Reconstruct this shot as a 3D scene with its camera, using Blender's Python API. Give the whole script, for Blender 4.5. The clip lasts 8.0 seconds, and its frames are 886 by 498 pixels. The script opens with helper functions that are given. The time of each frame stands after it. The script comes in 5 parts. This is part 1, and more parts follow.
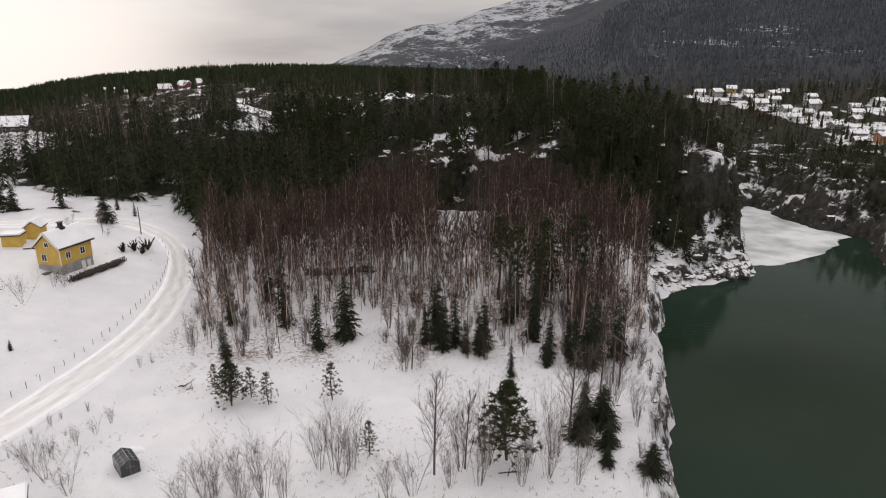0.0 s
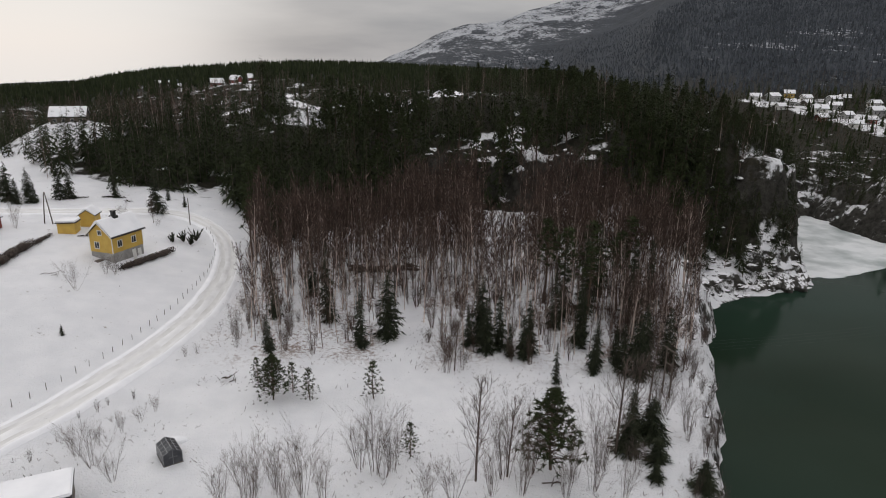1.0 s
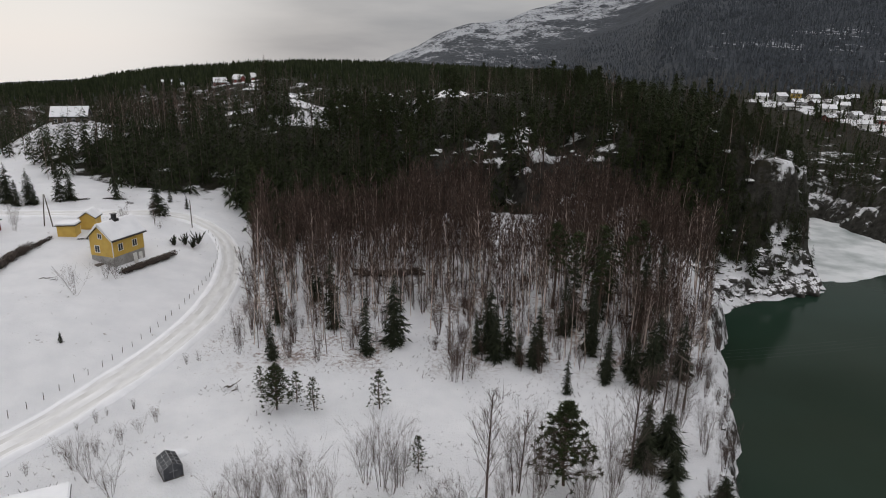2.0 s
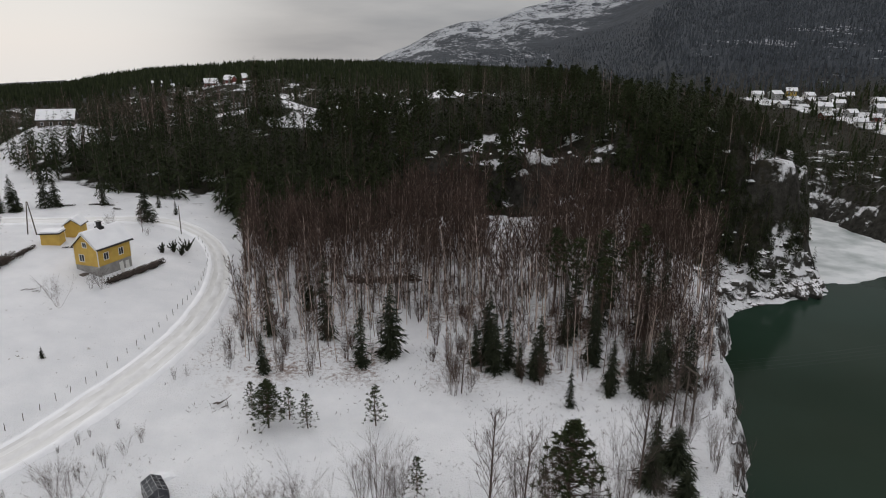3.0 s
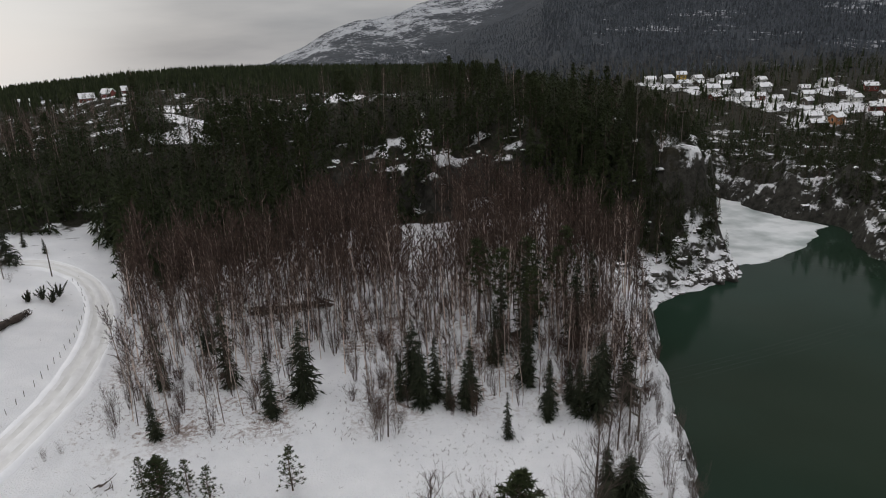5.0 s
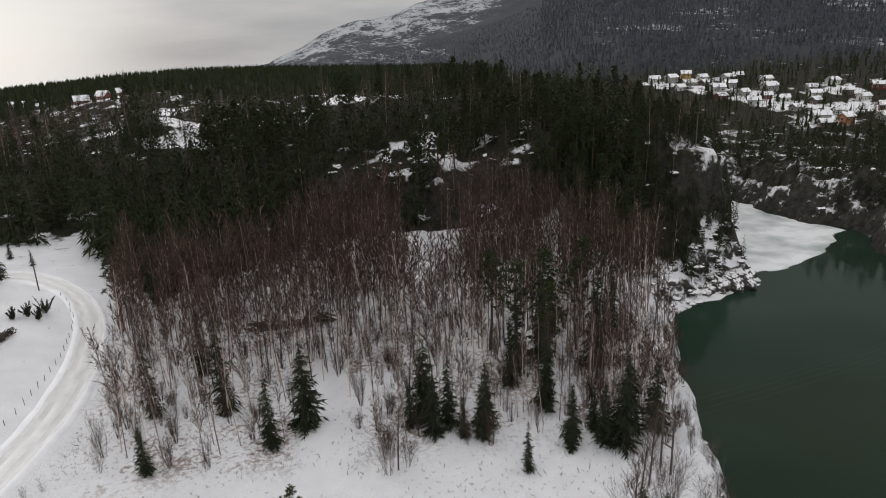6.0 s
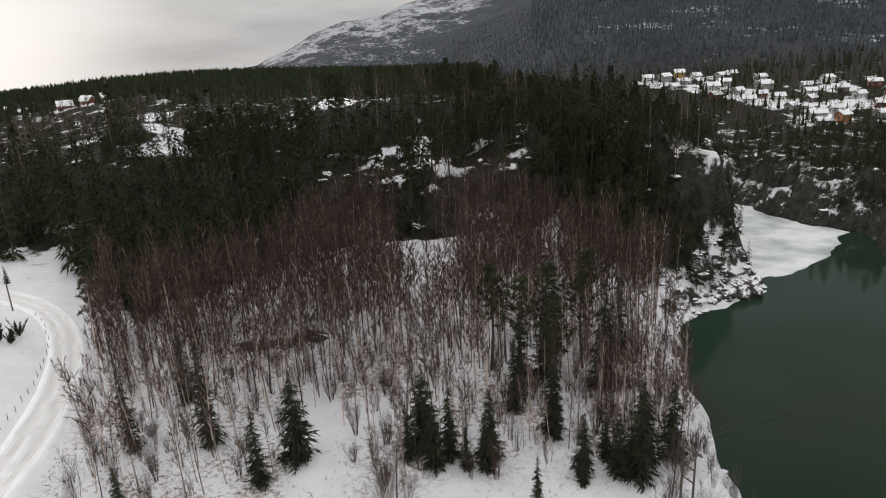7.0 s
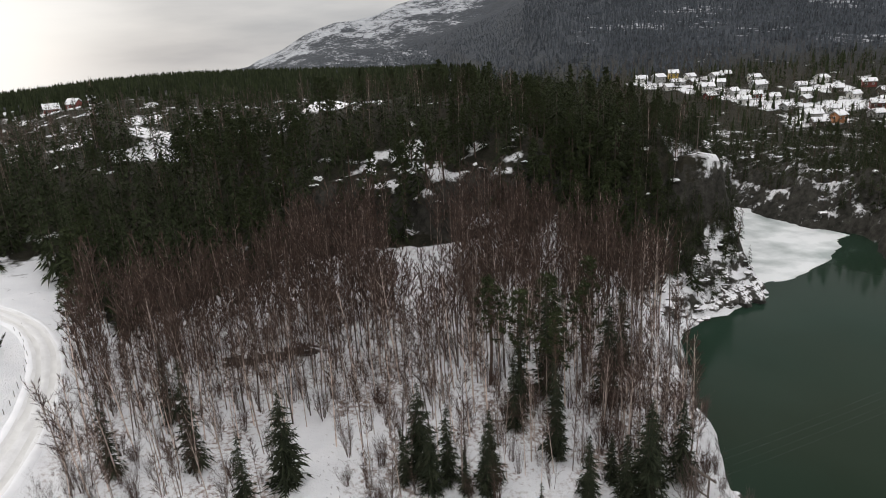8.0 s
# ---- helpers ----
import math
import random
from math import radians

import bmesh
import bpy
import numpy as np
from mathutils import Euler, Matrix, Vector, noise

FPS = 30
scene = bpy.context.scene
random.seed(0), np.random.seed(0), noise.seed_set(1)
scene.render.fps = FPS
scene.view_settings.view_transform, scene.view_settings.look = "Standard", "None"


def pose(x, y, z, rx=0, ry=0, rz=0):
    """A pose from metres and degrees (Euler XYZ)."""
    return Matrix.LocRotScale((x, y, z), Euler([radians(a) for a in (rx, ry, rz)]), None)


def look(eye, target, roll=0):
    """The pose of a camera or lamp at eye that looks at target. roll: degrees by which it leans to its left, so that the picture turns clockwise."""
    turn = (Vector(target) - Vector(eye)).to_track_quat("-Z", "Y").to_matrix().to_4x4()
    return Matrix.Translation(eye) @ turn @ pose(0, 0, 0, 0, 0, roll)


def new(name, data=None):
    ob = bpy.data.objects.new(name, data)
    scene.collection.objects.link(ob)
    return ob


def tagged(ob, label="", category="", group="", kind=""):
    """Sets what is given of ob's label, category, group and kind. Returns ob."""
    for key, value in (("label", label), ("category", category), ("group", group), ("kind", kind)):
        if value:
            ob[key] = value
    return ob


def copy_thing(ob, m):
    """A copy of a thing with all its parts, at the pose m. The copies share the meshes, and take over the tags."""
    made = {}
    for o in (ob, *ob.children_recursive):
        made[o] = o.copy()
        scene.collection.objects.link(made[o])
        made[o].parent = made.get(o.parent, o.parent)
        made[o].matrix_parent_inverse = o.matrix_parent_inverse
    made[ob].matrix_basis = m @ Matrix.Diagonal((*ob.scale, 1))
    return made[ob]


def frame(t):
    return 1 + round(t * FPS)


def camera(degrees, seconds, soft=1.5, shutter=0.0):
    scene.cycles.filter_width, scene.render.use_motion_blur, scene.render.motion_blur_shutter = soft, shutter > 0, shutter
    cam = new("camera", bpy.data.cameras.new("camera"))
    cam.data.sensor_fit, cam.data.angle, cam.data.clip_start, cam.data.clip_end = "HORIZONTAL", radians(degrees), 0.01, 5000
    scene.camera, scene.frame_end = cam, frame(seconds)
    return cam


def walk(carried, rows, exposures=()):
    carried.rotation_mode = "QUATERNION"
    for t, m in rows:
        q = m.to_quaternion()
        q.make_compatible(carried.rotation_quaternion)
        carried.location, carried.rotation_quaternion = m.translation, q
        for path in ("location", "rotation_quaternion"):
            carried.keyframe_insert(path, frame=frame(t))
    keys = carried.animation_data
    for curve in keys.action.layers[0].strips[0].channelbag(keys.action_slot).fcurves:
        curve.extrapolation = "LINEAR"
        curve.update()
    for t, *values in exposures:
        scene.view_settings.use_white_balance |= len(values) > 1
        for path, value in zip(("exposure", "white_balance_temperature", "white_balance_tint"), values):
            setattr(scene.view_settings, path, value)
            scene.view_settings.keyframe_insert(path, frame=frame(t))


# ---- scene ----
cam = camera(68.0, 8.0, soft=1.0)
PATH = [
    (0, (0.316, 1.788, 45.460), (1.5841, 20.9095, 39.7347), -0.04),
    (0.5, (-0.307, 2.812, 45.011), (-0.1163, 21.9690, 39.2686), 0.78),
    (1, (-0.526, 3.443, 45.078), (-0.4833, 22.5979, 39.3260), 0.82),
    (1.5, (-0.890, 4.525, 45.180), (-0.9299, 23.6752, 39.4126), 0.87),
    (3, (-1.726, 9.523, 45.515), (-1.5792, 28.6608, 39.7067), 0.57),
    (3.5, (-1.765, 11.514, 45.735), (-1.0113, 30.6304, 39.9051), 0.06),
    (4, (-2.183, 13.911, 45.830), (-1.4053, 33.0247, 39.9952), -0.08),
    (4.5, (-0.890, 16.279, 45.880), (1.7280, 35.2096, 39.9837), -1.65),
    (6, (-1.666, 25.688, 45.920), (1.1202, 44.5903, 40.0080), -2.33),
    (6.5, (-1.710, 28.810, 46.196), (1.0892, 47.7156, 40.3002), -2.54),
    (7, (-1.458, 31.491, 46.340), (1.5662, 50.3522, 40.4145), -2.83),
    (7.5, (-1.155, 33.520, 46.606), (2.0547, 52.3469, 40.6697), -3.04),
    (8, (-1.157, 35.340, 46.478), (2.0818, 54.1702, 40.5656), -2.99),
]
walk(cam, [(t, look(eye, target, roll)) for t, eye, target, roll in PATH],
     [(0.0, 0.42, 6950, 15), (0.5, 0.25, 6800, 12), (1.5, 0.10, 6650, 11), (3.5, 0.03, 6600, 10), (4.5, 0.0, 6600, 10), (6.0, 0.27, 6700, 10), (6.5, 0.36, 6750, 10), (8.0, 0.6, 6750, 10)])

# ---------------------------------------------------------------- light
SUN_AZ, SUN_EL = -33.0, 14.0  # degrees from +y to the right, and up


def overcast_world():
    w = bpy.data.worlds.new("overcast_sky")
    scene.world = w
    w.use_nodes = True
    nt = w.node_tree
    nt.nodes.clear()
    N = nt.nodes.new
    out, back = N("ShaderNodeOutputWorld"), N("ShaderNodeBackground")
    sky = N("ShaderNodeTexSky")
    sky.sky_type, sky.sun_disc = "NISHITA", False
    sky.sun_elevation, sky.sun_rotation = radians(SUN_EL), radians(SUN_AZ)
    dim = N("ShaderNodeVectorMath")
    dim.operation = "SCALE"
    dim.inputs["Scale"].default_value = 0.08
    nt.links.new(sky.outputs[0], dim.inputs[0])
    co = N("ShaderNodeTexCoord")
    # cloud sheet: grey, brighter towards the veiled sun and at the far rim
    dot = N("ShaderNodeVectorMath")
    dot.operation = "DOT_PRODUCT"
    a, e = radians(SUN_AZ), radians(SUN_EL - 11.5)
    dot.inputs[1].default_value = (math.sin(a) * math.cos(e), math.cos(a) * math.cos(e), math.sin(e))
    nt.links.new(co.outputs["Generated"], dot.inputs[0])
    glow = N("ShaderNodeMapRange")
    glow.interpolation_type = "SMOOTHSTEP"
    glow.inputs["From Min"].default_value, glow.inputs["From Max"].default_value = 0.9, 1.0
    nt.links.new(dot.outputs["Value"], glow.inputs["Value"])
    stretch = N("ShaderNodeMapping")
    stretch.inputs["Scale"].default_value = (1.1, 1.1, 6.5)
    stretch.inputs["Rotation"].default_value = (0.0, radians(9), 0.0)
    nt.links.new(co.outputs["Generated"], stretch.inputs[0])
    cloud = N("ShaderNodeTexNoise")
    cloud.inputs["Scale"].default_value, cloud.inputs["Detail"].default_value, cloud.inputs["Roughness"].default_value = 2.0, 6, 0.5
    nt.links.new(stretch.outputs[0], cloud.inputs["Vector"])
    ramp = N("ShaderNodeValToRGB")
    ramp.color_ramp.elements[0].position, ramp.color_ramp.elements[0].color = 0.32, (0.36, 0.378, 0.41, 1)
    ramp.color_ramp.elements[1].position, ramp.color_ramp.elements[1].color = 0.68, (0.70, 0.695, 0.70, 1)
    nt.links.new(cloud.outputs[0], ramp.inputs[0])
    # an overcast sky is brightest overhead
    split, zen, lift = N("ShaderNodeSeparateXYZ"), N("ShaderNodeMapRange"), N("ShaderNodeVectorMath")
    nt.links.new(co.outputs["Generated"], split.inputs[0])
    zen.inputs["From Min"].default_value, zen.inputs["From Max"].default_value = 0.08, 0.9
    zen.inputs["To Min"].default_value, zen.inputs["To Max"].default_value = 1.0, 2.35
    nt.links.new(split.outputs[2], zen.inputs["Value"])
    lift.operation = "SCALE"
    nt.links.new(ramp.outputs[0], lift.inputs[0])
    nt.links.new(zen.outputs[0], lift.inputs["Scale"])
    bright = N("ShaderNodeMix")
    bright.data_type = "RGBA"
    bright.inputs["B"].default_value = (0.92, 0.935, 0.95, 1)
    core = N("ShaderNodeMath")
    core.operation = "POWER"
    core.inputs[1].default_value = 1.8
    nt.links.new(glow.outputs[0], core.inputs[0])
    nt.links.new(core.outputs[0], bright.inputs["Factor"])
    nt.links.new(lift.outputs[0], bright.inputs["A"])
    add = N("ShaderNodeMix")
    add.data_type = "RGBA"
    add.inputs["Factor"].default_value = 0.97
    nt.links.new(dim.outputs[0], add.inputs["A"])
    nt.links.new(bright.outputs["Result"], add.inputs["B"])
    nt.links.new(add.outputs["Result"], back.inputs["Color"])
    back.inputs["Strength"].default_value = 0.75
    nt.links.new(back.outputs[0], out.inputs[0])


overcast_world()
sun = new("sun", bpy.data.lights.new("sun", "SUN"))
sun.data.energy, sun.data.angle, sun.data.color = 0.4, radians(25), (1.0, 0.95, 0.88)
sun.matrix_world = look((0, 0, 0), (-math.sin(radians(SUN_AZ)) * math.cos(radians(SUN_EL + 12)), -math.cos(radians(SUN_AZ)) * math.cos(radians(SUN_EL + 12)), -math.sin(radians(SUN_EL + 12))))

# ---------------------------------------------------------------- materials


def material(name, base, rough_=0.8, metal=0.0, other=None, scale=3.0, detail=5.0, spread=(0.35, 0.65), bump=0.0, bump_scale=None, vary=0.0, island=False, spec=None):
    """A node material: two colours mixed by noise at real size, fine bump, and some change from piece to piece."""
    m = bpy.data.materials.new(name)
    m.use_nodes = True
    nt = m.node_tree
    N, L = nt.nodes.new, nt.links.new
    b = nt.nodes["Principled BSDF"]
    b.inputs["Roughness"].default_value, b.inputs["Metallic"].default_value = rough_, metal
    if spec is not None:
        b.inputs["Specular IOR Level"].default_value = spec
    geo = N("ShaderNodeNewGeometry")
    noise_ = N("ShaderNodeTexNoise")
    noise_.inputs["Scale"].default_value, noise_.inputs["Detail"].default_value = scale, detail
    L(geo.outputs["Position"], noise_.inputs["Vector"])
    ramp = N("ShaderNodeMapRange")
    ramp.inputs["From Min"].default_value, ramp.inputs["From Max"].default_value = spread
    L(noise_.outputs[0], ramp.inputs["Value"])
    mix = N("ShaderNodeMix")
    mix.data_type = "RGBA"
    mix.inputs["A"].default_value = (*base, 1)
    mix.inputs["B"].default_value = (*(other or [c * 0.75 for c in base]), 1)
    L(ramp.outputs[0], mix.inputs["Factor"])
    colour = mix.outputs["Result"]
    if vary:
        if island:
            rnd = geo.outputs["Random Per Island"]
        else:
            rnd = N("ShaderNodeObjectInfo").outputs["Random"]
        hsv, rng = N("ShaderNodeHueSaturation"), N("ShaderNodeMapRange")
        rng.inputs["To Min"].default_value, rng.inputs["To Max"].default_value = 1 - vary, 1 + vary
        L(rnd, rng.inputs["Value"])
        L(rng.outputs[0], hsv.inputs["Value"])
        L(colour, hsv.inputs["Color"])
        colour = hsv.outputs[0]
    L(colour, b.inputs["Base Color"])
    if bump:
        fine, bp = N("ShaderNodeTexNoise"), N("ShaderNodeBump")
        fine.inputs["Scale"].default_value, fine.inputs["Detail"].default_value = bump_scale or scale * 4, 6
        L(geo.outputs["Position"], fine.inputs["Vector"])
        bp.inputs["Strength"].default_value, bp.inputs["Distance"].default_value = bump, 0.1
        L(fine.outputs[0], bp.inputs["Height"])
        L(bp.outputs[0], b.inputs["Normal"])
    return m


def ground_material():
    """Snow on level ground, bare rock on steep faces, needle-littered floor with painted shade under the dense
    conifers, tufts of grass, haze tint far off.
    """
    m = bpy.data.materials.new("snowy_ground")
    m.use_nodes = True
    nt = m.node_tree
    N, L = nt.nodes.new, nt.links.new
    b = nt.nodes["Principled BSDF"]
    b.inputs["Roughness"].default_value = 0.8
    b.inputs["Specular IOR Level"].default_value = 0.12
    geo = N("ShaderNodeNewGeometry")

    def noise_at(scale, detail=6, rough_=0.55):
        n = N("ShaderNodeTexNoise")
        n.inputs["Scale"].default_value, n.inputs["Detail"].default_value, n.inputs["Roughness"].default_value = scale, detail, rough_
        L(geo.outputs["Position"], n.inputs["Vector"])
        return n.outputs[0]

    def span(v, a, b_, lo=0.0, hi=1.0):
        r = N("ShaderNodeMapRange")
        r.inputs["From Min"].default_value, r.inputs["From Max"].default_value = a, b_
        r.inputs["To Min"].default_value, r.inputs["To Max"].default_value = lo, hi
        L(v, r.inputs["Value"])
        return r.outputs[0]

    def mixed(f, a, b_):
        x = N("ShaderNodeMix")
        x.data_type = "RGBA"
        L(f, x.inputs["Factor"])
        for sock, v in (("A", a), ("B", b_)):
            if isinstance(v, tuple):
                x.inputs[sock].default_value = (*v, 1)
            else:
                L(v, x.inputs[sock])
        return x.outputs["Result"]

    def maths(op, a, b_):
        x = N("ShaderNodeMath")
        x.operation = op
        for k, v in enumerate((a, b_)):
            if isinstance(v, float):
                x.inputs[k].default_value = v
            else:
                L(v, x.inputs[k])
        return x.outputs[0]

    snow = mixed(span(noise_at(0.25), 0.35, 0.7), (0.82, 0.82, 0.84), (0.74, 0.745, 0.77))
    tuft = maths("MULTIPLY", span(noise_at(1.1, 8, 0.7), 0.63, 0.70), span(noise_at(0.09, 3), 0.5, 0.6))
    snow = mixed(tuft, snow, (0.28, 0.24, 0.20))
    rock = mixed(span(noise_at(0.6, 8, 0.65), 0.35, 0.65), (0.020, 0.019, 0.016), (0.068, 0.064, 0.055))
    # Needle floor kept near black: the shade under the canopy is in its colour.
    shaded_litter = mixed(span(noise_at(0.35, 7, 0.6), 0.4, 0.65), (0.016, 0.015, 0.010), (0.036, 0.032, 0.022))
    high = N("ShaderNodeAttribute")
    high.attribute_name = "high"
    # Far wooded slopes: distance haze mixed into the colour as slate blue.
    hazed_slope = mixed(span(noise_at(0.06, 9, 0.7), 0.35, 0.65), (0.020, 0.024, 0.030), (0.044, 0.051, 0.062))
    shaded_litter = mixed(high.outputs["Fac"], shaded_litter, hazed_slope)
    up = N("ShaderNodeSeparateXYZ")
    L(geo.outputs["Normal"], up.inputs[0])
    steep = maths("ADD", up.outputs[2], span(noise_at(0.45, 9, 0.72), 0.2, 0.8, -0.42, 0.42))
    crust = N("ShaderNodeAttribute")
    crust.attribute_name = "crust"
    bare = span(maths("ADD", steep, crust.outputs["Fac"]), 0.80, 0.66)
    att = N("ShaderNodeAttribute")
    att.attribute_name = "wood"
    squeeze = N("ShaderNodeMapping")
    squeeze.inputs["Scale"].default_value = (1.0, 0.14, 2.6)
    L(geo.outputs["Position"], squeeze.inputs[0])
    far_ = []
    for scale, rough__ in ((0.016, 0.62), (0.085, 0.7)):
        n = N("ShaderNodeTexNoise")
        n.inputs["Scale"].default_value, n.inputs["Detail"].default_value, n.inputs["Roughness"].default_value = scale, 9, rough__
        L(squeeze.outputs[0], n.inputs["Vector"])
        far_.append(n.outputs[0])
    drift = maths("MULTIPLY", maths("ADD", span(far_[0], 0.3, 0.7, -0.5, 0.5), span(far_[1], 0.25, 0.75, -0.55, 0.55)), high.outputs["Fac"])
    # Far snow, greyed in its colour by trees on it and by haze.
    hazed_thin_snow = mixed(span(far_[1], 0.35, 0.65), (0.26, 0.272, 0.295), (0.46, 0.475, 0.50))
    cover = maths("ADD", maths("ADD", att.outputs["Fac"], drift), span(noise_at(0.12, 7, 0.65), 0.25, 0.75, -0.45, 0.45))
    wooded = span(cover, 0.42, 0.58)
    birch = N("ShaderNodeAttribute")
    birch.attribute_name = "birch"
    leaf = maths("MULTIPLY", span(maths("ADD", noise_at(1.6, 9, 0.75), span(noise_at(0.14, 4), 0.3, 0.7, -0.09, 0.09)), 0.50, 0.62), birch.outputs["Fac"])
    snow = mixed(leaf, snow, (0.27, 0.205, 0.18))
    snow = mixed(high.outputs["Fac"], snow, hazed_thin_snow)
    colour = mixed(wooded, snow, shaded_litter)
    colour = mixed(bare, colour, rock)
    L(colour, b.inputs["Base Color"])
    bp = N("ShaderNodeBump")
    bp.inputs["Strength"].default_value, bp.inputs["Distance"].default_value = 0.8, 0.4
    L(maths("ADD", noise_at(0.8, 8, 0.6), noise_at(5.0, 4)), bp.inputs["Height"])
    L(bp.outputs[0], b.inputs["Normal"])
    return m


def water_material():
    m = material("river_water", (0.014, 0.025, 0.015), 0.07, other=(0.020, 0.039, 0.028), scale=0.016, spec=0.05)
    nt = m.node_tree
    b = nt.nodes["Principled BSDF"]
    b.inputs["IOR"].default_value = 1.33
    geo, n, bp = nt.nodes.new("ShaderNodeNewGeometry"), nt.nodes.new("ShaderNodeTexNoise"), nt.nodes.new("ShaderNodeBump")
    n.inputs["Scale"].default_value, n.inputs["Detail"].default_value = 0.9, 4
    nt.links.new(geo.outputs["Position"], n.inputs["Vector"])
    bp.inputs["Strength"].default_value, bp.inputs["Distance"].default_value = 0.12, 0.06
    nt.links.new(n.outputs[0], bp.inputs["Height"])
    nt.links.new(bp.outputs[0], b.inputs["Normal"])
    return m


SNOW = material("snow", (0.83, 0.83, 0.85), 0.7, other=(0.75, 0.755, 0.78), scale=0.4, bump=0.35, bump_scale=2.5)
GROUND = ground_material()
WATER = water_material()
ICE = material("river_ice", (0.74, 0.755, 0.76), 0.55, other=(0.33, 0.37, 0.365), scale=0.085, detail=9, spread=(0.44, 0.66), bump=0.2, bump_scale=0.8)
ROAD = material("packed_snow", (0.76, 0.757, 0.765), 0.6, other=(0.62, 0.612, 0.61), scale=0.35, detail=8, spread=(0.35, 0.7), bump=0.4, bump_scale=3)
ROAD_RUT = material("gritty_rut", (0.56, 0.55, 0.54), 0.65, other=(0.74, 0.735, 0.73), scale=0.35, detail=9, spread=(0.25, 0.75), bump=0.4, bump_scale=4)
ROCK = material("grey_rock", (0.07, 0.066, 0.062), 0.85, other=(0.17, 0.16, 0.15), scale=0.7, detail=9, bump=0.8, bump_scale=3)
SPRUCE = material("spruce_needles", (0.019, 0.0255, 0.0105), 0.85, other=(0.033, 0.042, 0.018), scale=0.35, vary=0.22, island=True, spec=0.15)
PINE = material("pine_needles", (0.027, 0.035, 0.014), 0.8, other=(0.046, 0.057, 0.024), scale=0.35, vary=0.25, island=True, spec=0.15)
BARK = material("dark_bark", (0.055, 0.042, 0.034), 0.9, other=(0.11, 0.085, 0.07), scale=3, vary=0.2)
PINE_BARK = material("pine_bark", (0.06, 0.042, 0.032), 0.9, other=(0.11, 0.07, 0.05), scale=3, vary=0.2)
BIRCH = material("birch_bark", (0.44, 0.36, 0.315), 0.8, other=(0.075, 0.056, 0.048), scale=0.9, detail=7, spread=(0.48, 0.68), vary=0.75, spec=0.2)
BIRCH_DULL = material("dull_birch_bark", (0.30, 0.235, 0.205), 0.8, other=(0.065, 0.049, 0.042), scale=1.3, detail=7, spread=(0.42, 0.62), vary=0.6, island=True, spec=0.2)
TWIG = material("birch_twigs", (0.054, 0.036, 0.029), 0.85, other=(0.092, 0.062, 0.050), scale=0.3, vary=0.3, island=True, spec=0.15)
GREY_TWIG = material("grey_twigs", (0.07, 0.053, 0.046), 0.85, other=(0.13, 0.103, 0.09), scale=0.3, vary=0.3, island=True, spec=0.15)
# Spruce green lifted to blue-grey: haze over the mountain put into the needles.
HAZED = material("hazed_needles", (0.05, 0.057, 0.066), 0.8, other=(0.08, 0.09, 0.103), scale=0.05, vary=0.35, island=True, spec=0.15)
SPRUCE_NEAR = material("young_spruce_needles", (0.018, 0.024, 0.013), 0.75, other=(0.04, 0.046, 0.026), scale=0.9, vary=0.4, island=True, spec=0.15)

# ---------------------------------------------------------------- mesh tools


def mesh_object(name, verts, tris, mats, parent=None, label="", index=None, smooth=False):
    """One mesh object from arrays of corners and triangles."""
    verts, tris = np.asarray(verts, np.float32).reshape(-1, 3), np.asarray(tris, np.int32).reshape(-1, 3)
    me = bpy.data.meshes.new(name)
    me.vertices.add(len(verts))
    me.vertices.foreach_set("co", verts.ravel())
    me.loops.add(tris.size)
    me.loops.foreach_set("vertex_index", tris.ravel())
    me.polygons.add(len(tris))
    me.polygons.foreach_set("loop_start", np.arange(0, tris.size, 3, dtype=np.int32))
    if index is not None:
        me.polygons.foreach_set("material_index", np.asarray(index, np.int32))
    me.polygons.foreach_set("use_smooth", np.full(len(tris), smooth))
    for m in mats if isinstance(mats, (list, tuple)) else [mats]:
        me.materials.append(m)
    me.update(calc_edges=True)
    ob = new(name, me)
    ob.parent = parent
    if label:
        tagged(ob, label)
    return ob


def part(name, bm, mat, parent=None, label=""):
    """Links a bmesh as one mesh object under a thing or a part."""
    me = bpy.data.meshes.new(name)
    bm.to_mesh(me)
    bm.free()
    me.materials.append(mat)
    ob = new(name, me)
    ob.parent = parent
    if label:
        tagged(ob, label)
    return ob


